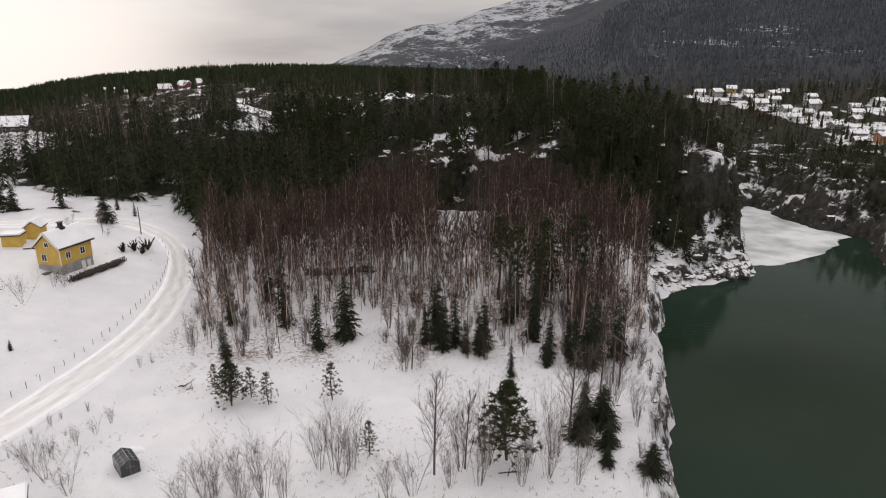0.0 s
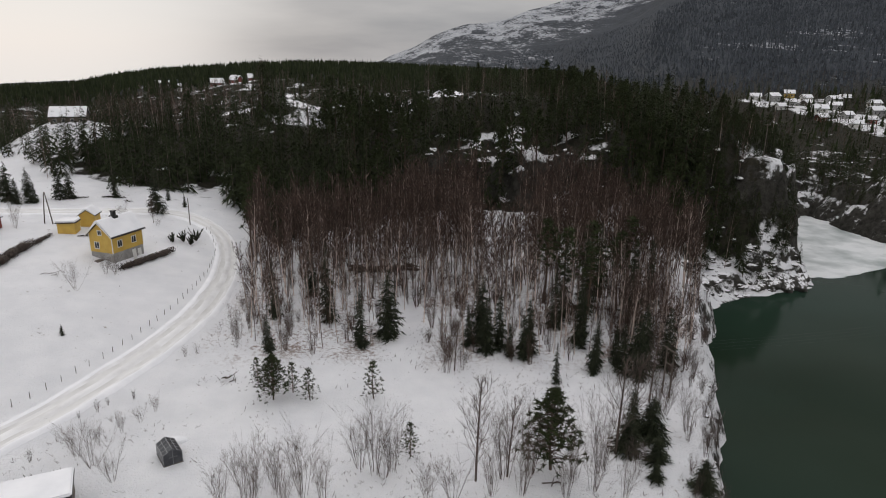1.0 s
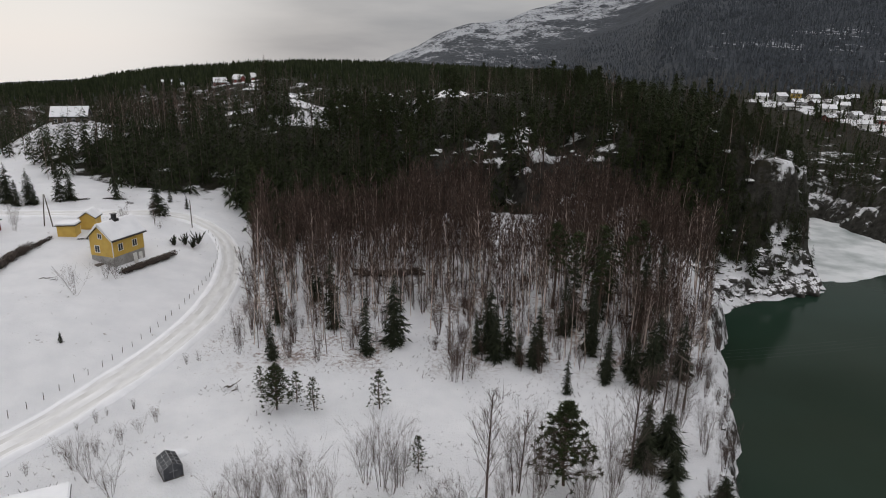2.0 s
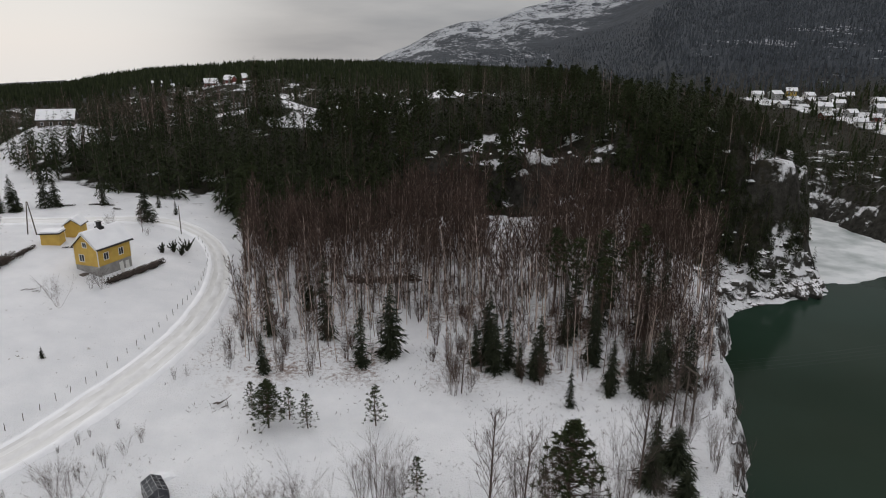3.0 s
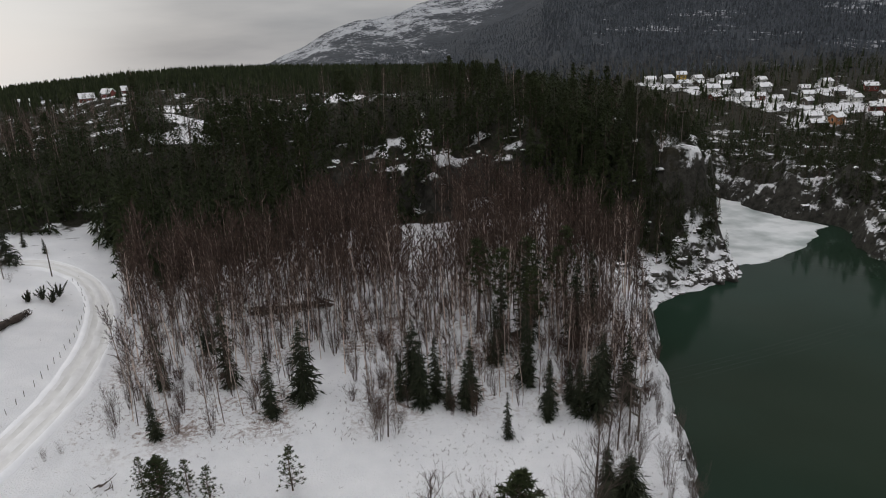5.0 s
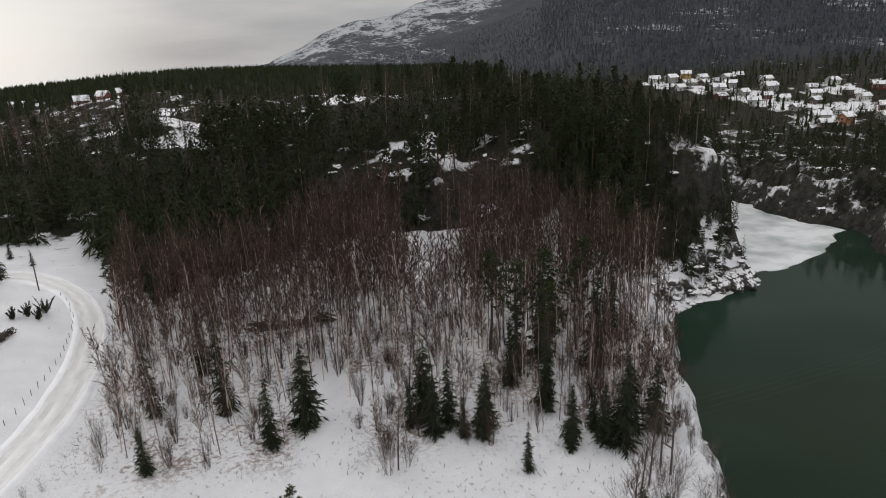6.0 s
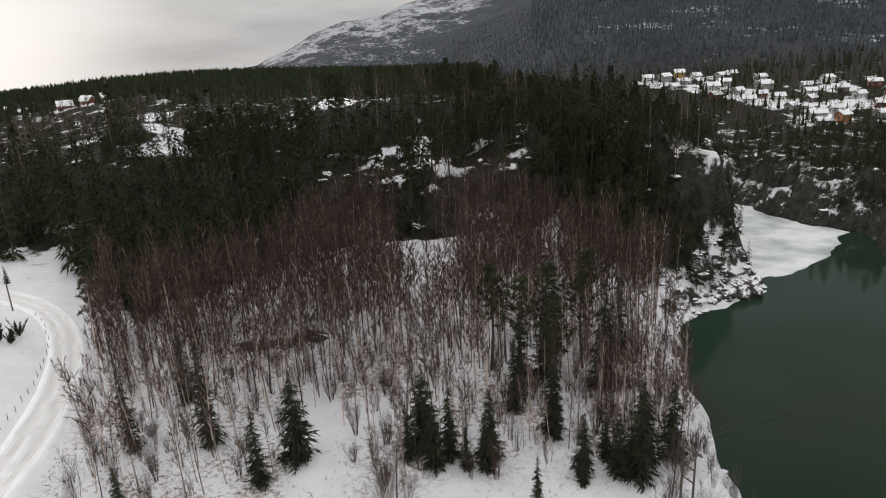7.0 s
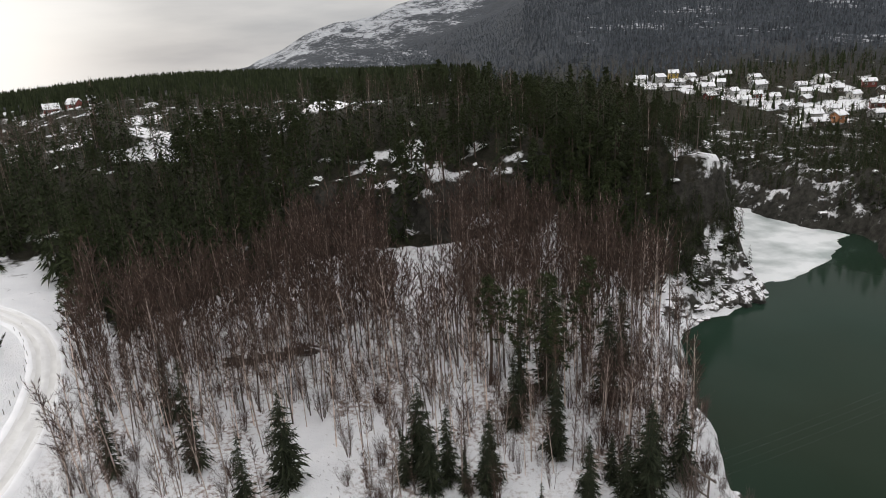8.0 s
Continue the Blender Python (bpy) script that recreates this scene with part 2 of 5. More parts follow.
class Soup:
    """Corners and triangles gathered piece by piece."""

    def __init__(self):
        self.v, self.f, self.n = [], [], 0

    def add(self, verts, tris):
        verts = np.asarray(verts, float).reshape(-1, 3)
        self.v.append(verts)
        self.f.append(np.asarray(tris, int).reshape(-1, 3) + self.n)
        self.n += len(verts)

    def tube(self, points, radii, sides=5):
        pts, rad = np.asarray(points, float), np.asarray(radii, float)
        way = np.gradient(pts, axis=0)
        way /= np.linalg.norm(way, axis=1, keepdims=True) + 1e-9
        ref = np.where(np.abs(way[:, 2:3]) > 0.9, [[1.0, 0, 0]], [[0, 0, 1.0]])
        u = np.cross(way, ref)
        u /= np.linalg.norm(u, axis=1, keepdims=True) + 1e-9
        w = np.cross(way, u)
        a = np.arange(sides) * 2 * np.pi / sides
        ring = pts[:, None] + rad[:, None, None] * (np.cos(a)[None, :, None] * u[:, None] + np.sin(a)[None, :, None] * w[:, None])
        t = []
        for i in range(len(pts) - 1):
            for k in range(sides):
                p, q = i * sides + k, i * sides + (k + 1) % sides
                t += [(p, q, q + sides), (p, q + sides, p + sides)]
        self.add(ring, t)

    def blade(self, a, b, width, side):
        """A thin kite from a to b."""
        a, b, side = np.asarray(a), np.asarray(b), np.asarray(side) * width / 2
        m = a + (b - a) * 0.45
        self.add([a, m + side, b, m - side], [(0, 1, 2), (0, 2, 3)])

    def sliver(self, a, b, width, side):
        """One thin triangle, broad at a, pointed at b."""
        side = np.asarray(side) * width / 2
        self.add([np.asarray(a) + side, np.asarray(b), np.asarray(a) - side], [(0, 1, 2)])

    def arrays(self):
        return np.concatenate(self.v), np.concatenate(self.f)


def scattered(base, places, yaws, scales, widths=None):
    """Copies of one set of arrays at many places, joined."""
    v, f = base
    n = len(places)
    c, s = np.cos(yaws), np.sin(yaws)
    w = scales if widths is None else widths
    x = (v[None, :, 0] * c[:, None] - v[None, :, 1] * s[:, None]) * w[:, None] + places[:, 0:1]
    y = (v[None, :, 0] * s[:, None] + v[None, :, 1] * c[:, None]) * w[:, None] + places[:, 1:2]
    z = v[None, :, 2] * scales[:, None] + places[:, 2:3]
    return np.stack([x, y, z], -1).reshape(-1, 3), (f[None] + (np.arange(n) * len(v))[:, None, None]).reshape(-1, 3)


def joined(pairs):
    vs, fs, n = [], [], 0
    for v, f in pairs:
        vs.append(v)
        fs.append(f + n)
        n += len(v)
    return np.concatenate(vs), np.concatenate(fs)


def on_ground(xy):
    xy = np.asarray(xy, float)
    return np.column_stack([xy, height(xy[:, 0], xy[:, 1])])


# ---------------------------------------------------------------- the lie of the land
WATER_Z = -7.0
SHORE = np.array([(8, -300), (14, 0), (25.0, 40), (32.0, 66), (36.2, 76), (39.0, 86), (42.0, 97), (45.5, 105),
                  (49.5, 115), (53.5, 126), (57.5, 134.5), (64, 139.5), (71.5, 143.5), (79, 147), (86.3, 150), (89.5, 155),
                  (90, 163), (97, 180), (108, 200), (118, 216), (124, 223), (127, 213), (126, 203), (129.5, 190),
                  (137, 180), (130.5, 167), (125, 155), (121, 145), (118, 130), (125, 100), (150, 60), (200, 0), (300, -300)], float)


def shore_distance(x, y):
    """Metres to the shoreline, positive on land."""
    x, y = np.asarray(x, float), np.asarray(y, float)
    best, inside = np.full(x.shape, 1e9), np.zeros(x.shape, bool)
    for (ax, ay), (bx, by) in zip(SHORE, np.roll(SHORE, -1, axis=0)):
        dx, dy = bx - ax, by - ay
        s = np.clip(((x - ax) * dx + (y - ay) * dy) / (dx * dx + dy * dy), 0, 1)
        best = np.minimum(best, np.hypot(x - ax - s * dx, y - ay - s * dy))
        if ay != by:
            inside ^= ((ay > y) != (by > y)) & (x < (bx - ax) * (y - ay) / (by - ay) + ax)
    return np.where(inside, -best, best)


def step(a, b, v):
    s = np.clip((v - a) / (b - a), 0, 1)
    return s * s * (3 - 2 * s)


def waves(x, y, size, seed):
    """Smooth relief between about -1 and 1, from a few crossing waves."""
    out = 0 * x
    for n in range(5):
        a, k = seed * 1.7 + n * 2.39996, (1 + 0.37 * n) * 2 * np.pi / size
        out = out + np.sin(k * (x * np.cos(a) + y * np.sin(a)) + seed * 3.1 + n * n) / (1 + 0.4 * n)
    return out / 2.6


def rough(x, y, size, seed):
    """Broken relief from value noise, 0 to 1."""
    u, v = x / size + seed * 17.3, y / size + seed * 9.1
    i, j = np.floor(u), np.floor(v)
    fu, fv = u - i, v - j
    fu, fv = fu * fu * (3 - 2 * fu), fv * fv * (3 - 2 * fv)

    def h(p, q):
        w = np.sin(p * 127.1 + q * 311.7 + seed * 74.7) * 43758.5453
        return w - np.floor(w)
    return (h(i, j) * (1 - fu) + h(i + 1, j) * fu) * (1 - fv) + (h(i, j + 1) * (1 - fu) + h(i + 1, j + 1) * fu) * fv


RIDGE = np.array([(-60, -1.6), (-40, -1.65), (-34, -1.8), (-30, -2.1), (-28, -2.7), (-20, -2.6), (-12, -1.9), (-9, -1.5), (-6.5, -1.1), (-4.2, -0.25), (-2.5, 0.39), (-0.8, 1.3), (1.9, 2.3), (5, 2.62), (7, 3.4),
                  (9.5, 4.0), (14, 5.2), (20, 7), (30, 9), (60, 9)])
CREST = np.array([(-60, -4), (-34, -2.5), (-28.8, -2.27), (-26, -1.65), (-21.9, -1.15), (-15.9, -0.75), (-8.7, -0.77), (-3, -0.88), (0, -1.0), (4.7, -1.2), (11.3, -1.25), (15.8, -1.6), (22, -1.8), (30, -2.05), (60, -4)])


def land(x, y):
    """Height of the land with no river in it."""
    s = np.maximum(0, -x - 36)
    z = 2 + 0.02 * np.clip(y - 80, -60, 80) + 9.5 * np.tanh(s / 34) * step(40, 100, y) + 2 * np.tanh(s / 30) * (1 - step(40, 100, y))
    z = z + 0.25 * waves(x, y, 37, 1) + 0.12 * waves(x, y, 11, 2)
    # wooded hill
    front = 148 + 16 * step(-35, -70, x) - 10 * step(20, 60, x)
    top = 21 - 0.07 * np.clip(-x - 60, 0, 260)
    hill = step(0, 78, y - front) * (1 - step(88, 128, x - 0.06 * (y - 160)))
    z = z + (top - 3) * hill * (0.8 + 0.2 * step(0, 30, y - front))
    z = z + hill * (2.2 * waves(x, y, 60, 3) + 4.0 * (rough(x, y, 22, 4) - 0.4) * step(10, 40, y - front) * (1 - step(70, 140, y - front)))
    # crags above the birches, and the knoll over the bay
    lip = 172 + 13 * (rough(x, y, 12, 21) - 0.5) + 8 * (rough(x, y, 4.5, 22) - 0.5)
    z = z + (8.5 + 3 * (rough(x, y, 9, 23) - 0.5)) * step(0, 7, y - lip) * step(-16, 0, x) * (1 - step(44, 62, x))
    bx, by = (x - 72) / 21, (y - 176) / 18
    z = z + 9 * np.exp(-(bx * bx + by * by) ** 1.5)
    # village slope across the river
    east = step(100, 150, x - 0.10 * (y - 160))
    z = z + east * (-1 + 24 * step(250, 470, y + 0.25 * (x - 150)))
    # mountains
    r, a = np.hypot(x + 1, y - 15), np.degrees(np.arctan2(x + 1, y - 15))
    cap = 45.5 - 15 - 3 * step(-14, -22, a) - 4.5 * step(-3, -9, a) * (1 - step(310, 450, r)) + 4 * step(420, 520, r) + r * np.tan(np.radians(np.interp(a, CREST[:, 0], CREST[:, 1]))) + 1.5 * waves(x, y, 90, 15)
    z = np.where(y > 0, z + (np.minimum(z, cap) - z) * step(np.where(a < -16, 165, 230), np.where(a < -16, 225, 300), r) * (1 - step(14, 20, a)), z)
    z = z + 4 * np.exp(-((x + 122) / 34) ** 2 - ((y - 415) / 35) ** 2) + 9.5 * np.exp(-((x + 124) / 17) ** 2 - ((y - 219) / 14) ** 2)
    el = np.interp(a, RIDGE[:, 0], RIDGE[:, 1])
    start = 900 - 430 * step(6, 20, a)
    rise = np.clip((r - start) / (2900 - start), 0, 1.25)
    bulk = np.tan(np.radians(el)) * 2900 + 45 - z
    low = z + (np.minimum(z, 45.5 + r * np.tan(np.radians(el))) - z) * step(800, 1300, r)
    m = rise ** 1.15 * np.where(rise > 1, 1 - 2.5 * (rise - 1), 1)
    up = step(-1.0, -0.35, el)
    z = np.where(y > 0, low * (1 - up) + (z + bulk * m) * up, z) + 22 * step(700, 1500, r) * m * (waves(x, y, 420, 6) + 0.8 * (rough(x, y, 130, 7) - 0.5)) * step(-4, 2, a) * (1 - 0.6 * step(0.8, 1, rise))
    return z


def height(x, y):
    """Height of the ground, river bed included."""
    x, y = np.asarray(x, float), np.asarray(y, float)
    d = shore_distance(x, y) + 2.4 * (rough(x, y, 5.0, 8) - 0.5) + 1.3 * (rough(x, y, 2.1, 9) - 0.5)
    z = land(x, y)
    point = step(48, 58, x) * step(124, 134, y) * (1 - step(88, 100, x)) * (1 - step(147, 168, y - 0.12 * (x - 70)))
    width = 3.6 + 2 * point + 12 * step(100, 116, x)
    z = z + (4.5 + 4 * (rough(x, y, 7, 27) - 0.5) + 3 * (rough(x, y, 3.2, 28) - 0.5)) * step(112, 120, x) * step(235, 205, y) * step(120, 140, y) * np.exp(-((d - 11) / 9) ** 2)
    low = -7 + 9.5 * np.clip(d / 17, 0, 1) ** 0.8 + 2.4 * (rough(x, y, 4.5, 13) - 0.5) * np.clip(d / 4, 0, 1)
    z = z * (1 - point) + np.minimum(z, np.maximum(low, -6.4)) * point * (1 - step(16, 30, d)) + z * point * step(16, 30, d)
    bank = np.clip(d / width, 0, 1) ** 0.62
    out = np.where(d > 0, WATER_Z + 0.15 + (z - WATER_Z - 0.15) * bank, WATER_Z - np.clip(-d, 0, 3))
    crag = step(1.5, 6, np.abs(z - WATER_Z)) * np.exp(-np.maximum(d, 0) / 14) * (d > 0)
    near = step(134, 126, y) * step(58, 50, x) * np.exp(-np.maximum(d, 0) / 3.5) * (d > 0)
    out = out + near * (1.8 * (rough(x, y, 3.4, 17) - 0.55) + 1.0 * (rough(x, y, 1.6, 18) - 0.5))
    face_ = step(62, 70, x) * step(102, 96, x) * step(146, 152, y) * step(184, 176, y) + step(112, 118, x) * step(130, 140, y) * step(262, 250, y) * step(185, 170, x)
    out = out + face_ * (d > 0.8) * (0.85 * np.sin(1.8 * out + 4 * rough(x, y, 7, 81) + 2 * rough(x, y, 2.5, 82)) + 2.6 * (rough(x, y, 3.6, 86) - 0.5) + 1.4 * (rough(x, y, 1.7, 87) - 0.5))
    ragged = 1 + 0.9 * (rough(x, y, 4.5, 84) - 0.5) + 0.6 * (rough(x, y, 1.9, 85) - 0.5)
    cap = np.exp(-(ragged * (((x - 79.3) / 5.6) ** 2 + ((y - 165.8) / 2.8) ** 2)) ** 4)
    out = out * (1 - cap) + (21.0 + 0.1 * (y - 165.8) - 0.06 * (x - 79.3) + 0.9 * (rough(x, y, 2.6, 61) - 0.5)) * cap
    return out + (1 - cap) * crag * 1.3 * (rough(x, y, 5, 11) + 0.6 * rough(x, y, 2.2, 12) - 0.8) * (1 + 1.2 * step(50, 80, x))


# ---------------------------------------------------------------- trees, one metre of height each


def spruce_arrays(rng, whorls=17, arms=7, fine=True, slim=0.17, skirt=0.05, leaf=0.38, sprays=1):
    """A spruce one metre high: trunk, and a crown of drooping sprays in whorls."""
    trunk, crown = Soup(), Soup()
    trunk.tube([(0, 0, -0.03), (0, 0, 0.45), (0, 0, 0.96 if fine else 0.7)], [0.014, 0.009, 0.002] if fine else [0.009, 0.006, 0.001], 5 if fine else 3)
    for i in range(whorls):
        h = skirt + (0.975 - skirt) * (i / (whorls - 1)) ** 0.95
        r0 = slim * (1 - h) ** 0.68 * (0.35 + 0.65 * min(1, (h - skirt + 0.08) / 0.12)) + 0.008
        for k in range(max(4, round(arms * (1 - 0.4 * h)))):
            if rng.random() < (0.3 if fine else 0.16):
                continue
            a = k * 2 * np.pi / arms + i * 1.3 + rng.uniform(-0.4, 0.4)
            r = r0 * (rng.uniform(0.35, 1.25) if fine else rng.uniform(0.5, 1.3))
            d, s = np.array([np.cos(a), np.sin(a), 0]), np.array([-np.sin(a), np.cos(a), 0])
            z0 = h + rng.uniform(-0.03, 0.03)
            droop = r * (rng.uniform(-0.05, 0.6) if fine else rng.uniform(0.3, 0.75))
            p = lambda u: d * r * u + np.array([0, 0, z0 - droop * u ** 1.2 + 0.12 * droop * max(0, u - 0.7) * 3])
            if fine:
                for u in (0.22, 0.38, 0.54, 0.7, 0.86):
                    for sg in (1, -1):
                        if rng.random() < 0.15:
                            continue
                        end = p(u + 0.18) + sg * s * r * (0.5 - 0.32 * u) * rng.uniform(0.5, 1.3) + np.array([0, 0, r * rng.uniform(-0.4, 0.16)])
                        crown.sliver(p(u - 0.1), end, 0.10 * r + 0.003, d * 0.4 + np.array([0, 0, 0.9]) if rng.random() < 0.4 else s * 0.7 + d * 0.5)
                crown.sliver(p(0.1), p(1.0), 0.12 * r + 0.003, s)
            else:
                for _ in range(sprays):
                    u = rng.uniform(0.05, 0.72)
                    side = s * rng.uniform(-1, 1) + d * rng.uniform(-0.3, 0.3) + np.array([0, 0, rng.uniform(-0.8, 0.8)])
                    end = p(min(1.0, u + rng.uniform(0.28, 0.5))) + s * rng.uniform(-0.45, 0.45) * r * (1.1 - u) + np.array([0, 0, rng.uniform(-0.3, 0.12) * r])
                    crown.sliver(p(u), end, leaf * r + 0.006, side)
    return trunk.arrays(), crown.arrays()


def pine_arrays(rng, clumps=70, blades=12, bare=0.35, spread=0.2, tiers=0, far=False):
    """A Scots pine one metre high: tall stem, crooked limbs, tufts of needles."""
    trunk, crown = Soup(), Soup()
    bend = rng.uniform(-0.03, 0.03, 2)
    mid = lambda h: np.array([bend[0] * np.sin(h * 3), bend[1] * np.sin(h * 2.5), h])
    trunk.tube([mid(-0.03), mid(0.3), mid(0.65), mid(0.96)], [0.016, 0.013, 0.008, 0.002], 5)
    for i in range(clumps):
        h = bare + (1 - bare) * (i / clumps) ** 0.9
        if tiers:
            h = bare + (1 - bare) * (np.floor(i * tiers / clumps) + rng.uniform(0, 0.25)) / tiers
        a = i * 2.4 + rng.uniform(-0.5, 0.5)
        r = spread * (1 - ((h - bare) / (1.02 - bare)) ** (1.15 if tiers else 1.6)) ** 0.75 * rng.uniform(0.25, 1.15)
        c = mid(h) + np.array([np.cos(a) * r, np.sin(a) * r, rng.uniform(0, 0.05)])
        if not far:
            trunk.tube([mid(h - 0.03), c], [0.004, 0.0015], 3)
        size = (0.046 if far else 0.043) * rng.uniform(0.7, 1.3)
        for _ in range(blades):
            d = rng.normal(size=3) * [1, 1, 0.7]
            d /= np.linalg.norm(d)
            side = np.cross(d, rng.normal(size=3))
            side /= np.linalg.norm(side) + 1e-9
            if far:
                crown.sliver(c - d * size * 0.4, c + d * size, size * 0.6, side)
            else:
                crown.blade(c - d * size * 0.3, c + d * size, size * 0.22, side)
    return trunk.arrays(), crown.arrays()


def birch_arrays(rng, limbs=16, twigs=5, fine=5, clear=0.35, reach=0.2, stem=0.0075, sides=5, bold=1.0):
    """A bare birch one metre high: pale stem, steep limbs, sheaves of thin upright twigs."""
    trunk, crown = Soup(), Soup()
    b = rng.uniform(-0.035, 0.035, 4)
    mid = lambda h: np.array([b[0] * h + b[2] * h * h, b[1] * h + b[3] * h * h, h])
    hs = np.array([-0.02, 0.25, 0.5, 0.75, 0.99])
    trunk.tube([mid(h) for h in hs], stem * np.array([1.15, 1.0, 0.82, 0.58, 0.16]), sides)
    for i in range(limbs):
        h = clear + (0.93 - clear) * (i + rng.random()) / limbs
        a = i * 2.4 + rng.uniform(-0.6, 0.6)
        n = reach * (1.08 - h) ** 0.6 * rng.uniform(0.6, 1.2)
        d = np.array([np.cos(a), np.sin(a), 0])
        p0, p1 = mid(h), mid(h) + d * n * 0.42 + np.array([0, 0, n * 0.72])
        p2 = p1 + d * n * 0.24 + np.array([0, 0, n * 0.6])
        trunk.tube([p0, p1, p2], [stem * 0.3, stem * 0.2, stem * 0.07], 3)
        for _ in range(twigs):
            u = rng.uniform(0.1, 1)
            q = p0 + (p1 - p0) * u * 2 if u < 0.5 else p1 + (p2 - p1) * (u * 2 - 1)
            e = rng.normal(size=3) * [0.42, 0.42, 0.2] + d * 0.3 + [0, 0, 1.0]
            e *= n * rng.uniform(0.4, 0.75) / np.linalg.norm(e)
            s = np.cross(e, rng.normal(size=3))
            s /= np.linalg.norm(s)
            crown.sliver(q, q + e, 0.0034 * bold, s)
            for _ in range(fine):
                w = q + e * rng.uniform(0.1, 0.95)
                g = e * rng.uniform(0.5, 0.9) + rng.normal(size=3) * n * [0.13, 0.13, 0.06]
                s = np.cross(g, rng.normal(size=3))
                s /= np.linalg.norm(s)
                crown.sliver(w, w + g, 0.0021 * bold, s)
    return trunk.arrays(), crown.arrays()


def shrub_arrays(rng, stems=9, lean=0.35, twigs=7, fine=3, thick=0.011):
    """A bare clump of stems from one foot, one metre high."""
    trunk, crown = Soup(), Soup()
    for i in range(stems):
        a, l = rng.uniform(0, 6.28), rng.uniform(0.1, 1) * lean
        d = np.array([np.cos(a) * l, np.sin(a) * l, 1.0]) * rng.uniform(0.6, 1)
        f = np.array([np.cos(a), np.sin(a), 0]) * 0.05
        p = [f - [0, 0, 0.03], f + d * 0.5 + rng.normal(size=3) * 0.02, f + d]
        trunk.tube(p, [thick, thick * 0.65, thick * 0.15], 3)
        for _ in range(twigs):
            u = rng.uniform(0.25, 1)
            q = p[0] + (p[1] - p[0]) * u * 2 if u < 0.5 else p[1] + (p[2] - p[1]) * (2 * u - 1)
            e = rng.normal(size=3) * [0.075, 0.075, 0.05] + d * 0.1 + [0, 0, 0.09]
            s = np.cross(e, rng.normal(size=3))
            s /= np.linalg.norm(s)
            crown.sliver(q, q + e, thick * 0.7, s)
            for _ in range(fine):
                g = e * rng.uniform(0.5, 0.8) + rng.normal(size=3) * 0.026
                s = np.cross(g, rng.normal(size=3))
                s /= np.linalg.norm(s)
                w = q + e * rng.uniform(0.3, 1)
                crown.sliver(w, w + g, thick * 0.42, s)
    return trunk.arrays(), crown.arrays()


KINDS = []


def tree_kind(name, arrays, bark, leaf, label, category, group="", crown="crown", stems=0):
    """One tree with trunk (or several stems) and crown, to be copied; the pattern itself is taken away at the end."""
    top = new(name)
    v, f = arrays[0]
    for k in range(stems):
        n, m = len(v) // stems, len(f) // stems
        mesh_object("stem", v[k * n:(k + 1) * n], f[k * m:(k + 1) * m] - k * n, bark, top)
    if not stems:
        mesh_object("trunk", v, f, bark, top)
    mesh_object(crown, *arrays[1], leaf, top)
    KINDS.append(top)
    return tagged(top, label, category, group)


def plant(kind, xy, tall, wide=None, yaw=None, sink=0.05, lean=(0, 0)):
    """A copy of a tree on the ground at xy, tall metres high."""
    z = float(height(np.array([xy[0]]), np.array([xy[1]]))[0])
    ob = copy_thing(kind, Matrix())
    w = tall if wide is None else wide
    yaw = random.uniform(0, 360) if yaw is None else yaw
    ob.matrix_basis = pose(xy[0], xy[1], z - sink, lean[0], lean[1], yaw) @ Matrix.Diagonal((w, w, tall, 1))
    return ob

# ---------------------------------------------------------------- ground, water, road
rng = np.random.default_rng(7)


def wooded(x, y):
    """How densely conifers stand, 0 to 1."""
    d = shore_distance(x, y)
    front = np.interp(x, [-300, -122, -108, -84, -72, -60, -48, -42, -30, -14, -6, 36, 42, 50, 60, 90], [215, 190, 166, 161, 159, 158, 152, 143, 143, 152, 170, 170, 160, 142, 138, 150])
    front = front + 12 * (rough(x, y, 9, 44) - 0.5) + 7 * (rough(x, y, 4, 45) - 0.5)
    w = step(0, 8, y - front) * step(2.5, 5, d) * (y > 100)
    w = w * (1 - 0.2 * step(-12, -2, x) * (1 - step(34, 46, x)) * (1 - step(182, 190, y)))
    w = w * np.clip(0.95 + 0.45 * waves(x, y, 27, 41) * (x < 52) + 0.5 * (rough(x, y, 9, 42) - 0.5), 0.1, 1)
    w = w * (1 - 0.35 * step(-92, -110, x) * step(290, 250, y))
    for cx, cy, rx, ry in OPEN:
        w = w * np.clip(((x - cx) / rx) ** 2 + ((y - cy) / ry) ** 2 - 0.4, 0, 1)
    return w


# open patches: crags, clearings, fields, the village and the farms
OPEN = [(-45, 218, 8, 9), (-50, 240, 8, 12), (-122, 211, 13, 13), (-142, 188, 13, 16), (79.3, 165.8, 7, 3.4), (3, 246, 16, 30), (-130, 409, 18, 9), (-80, 345, 10, 12), (-83, 272, 8, 11), (-194, 464, 18, 9),
        (182, 384, 13, 8), (200, 362, 16, 8), (212, 340, 15, 8), (218, 318, 16, 8), (212, 292, 16, 8), (242, 306, 16, 8), (260, 338, 12, 9), (208, 381, 12, 7), (266, 294, 15, 8), (290, 314, 13, 9)]


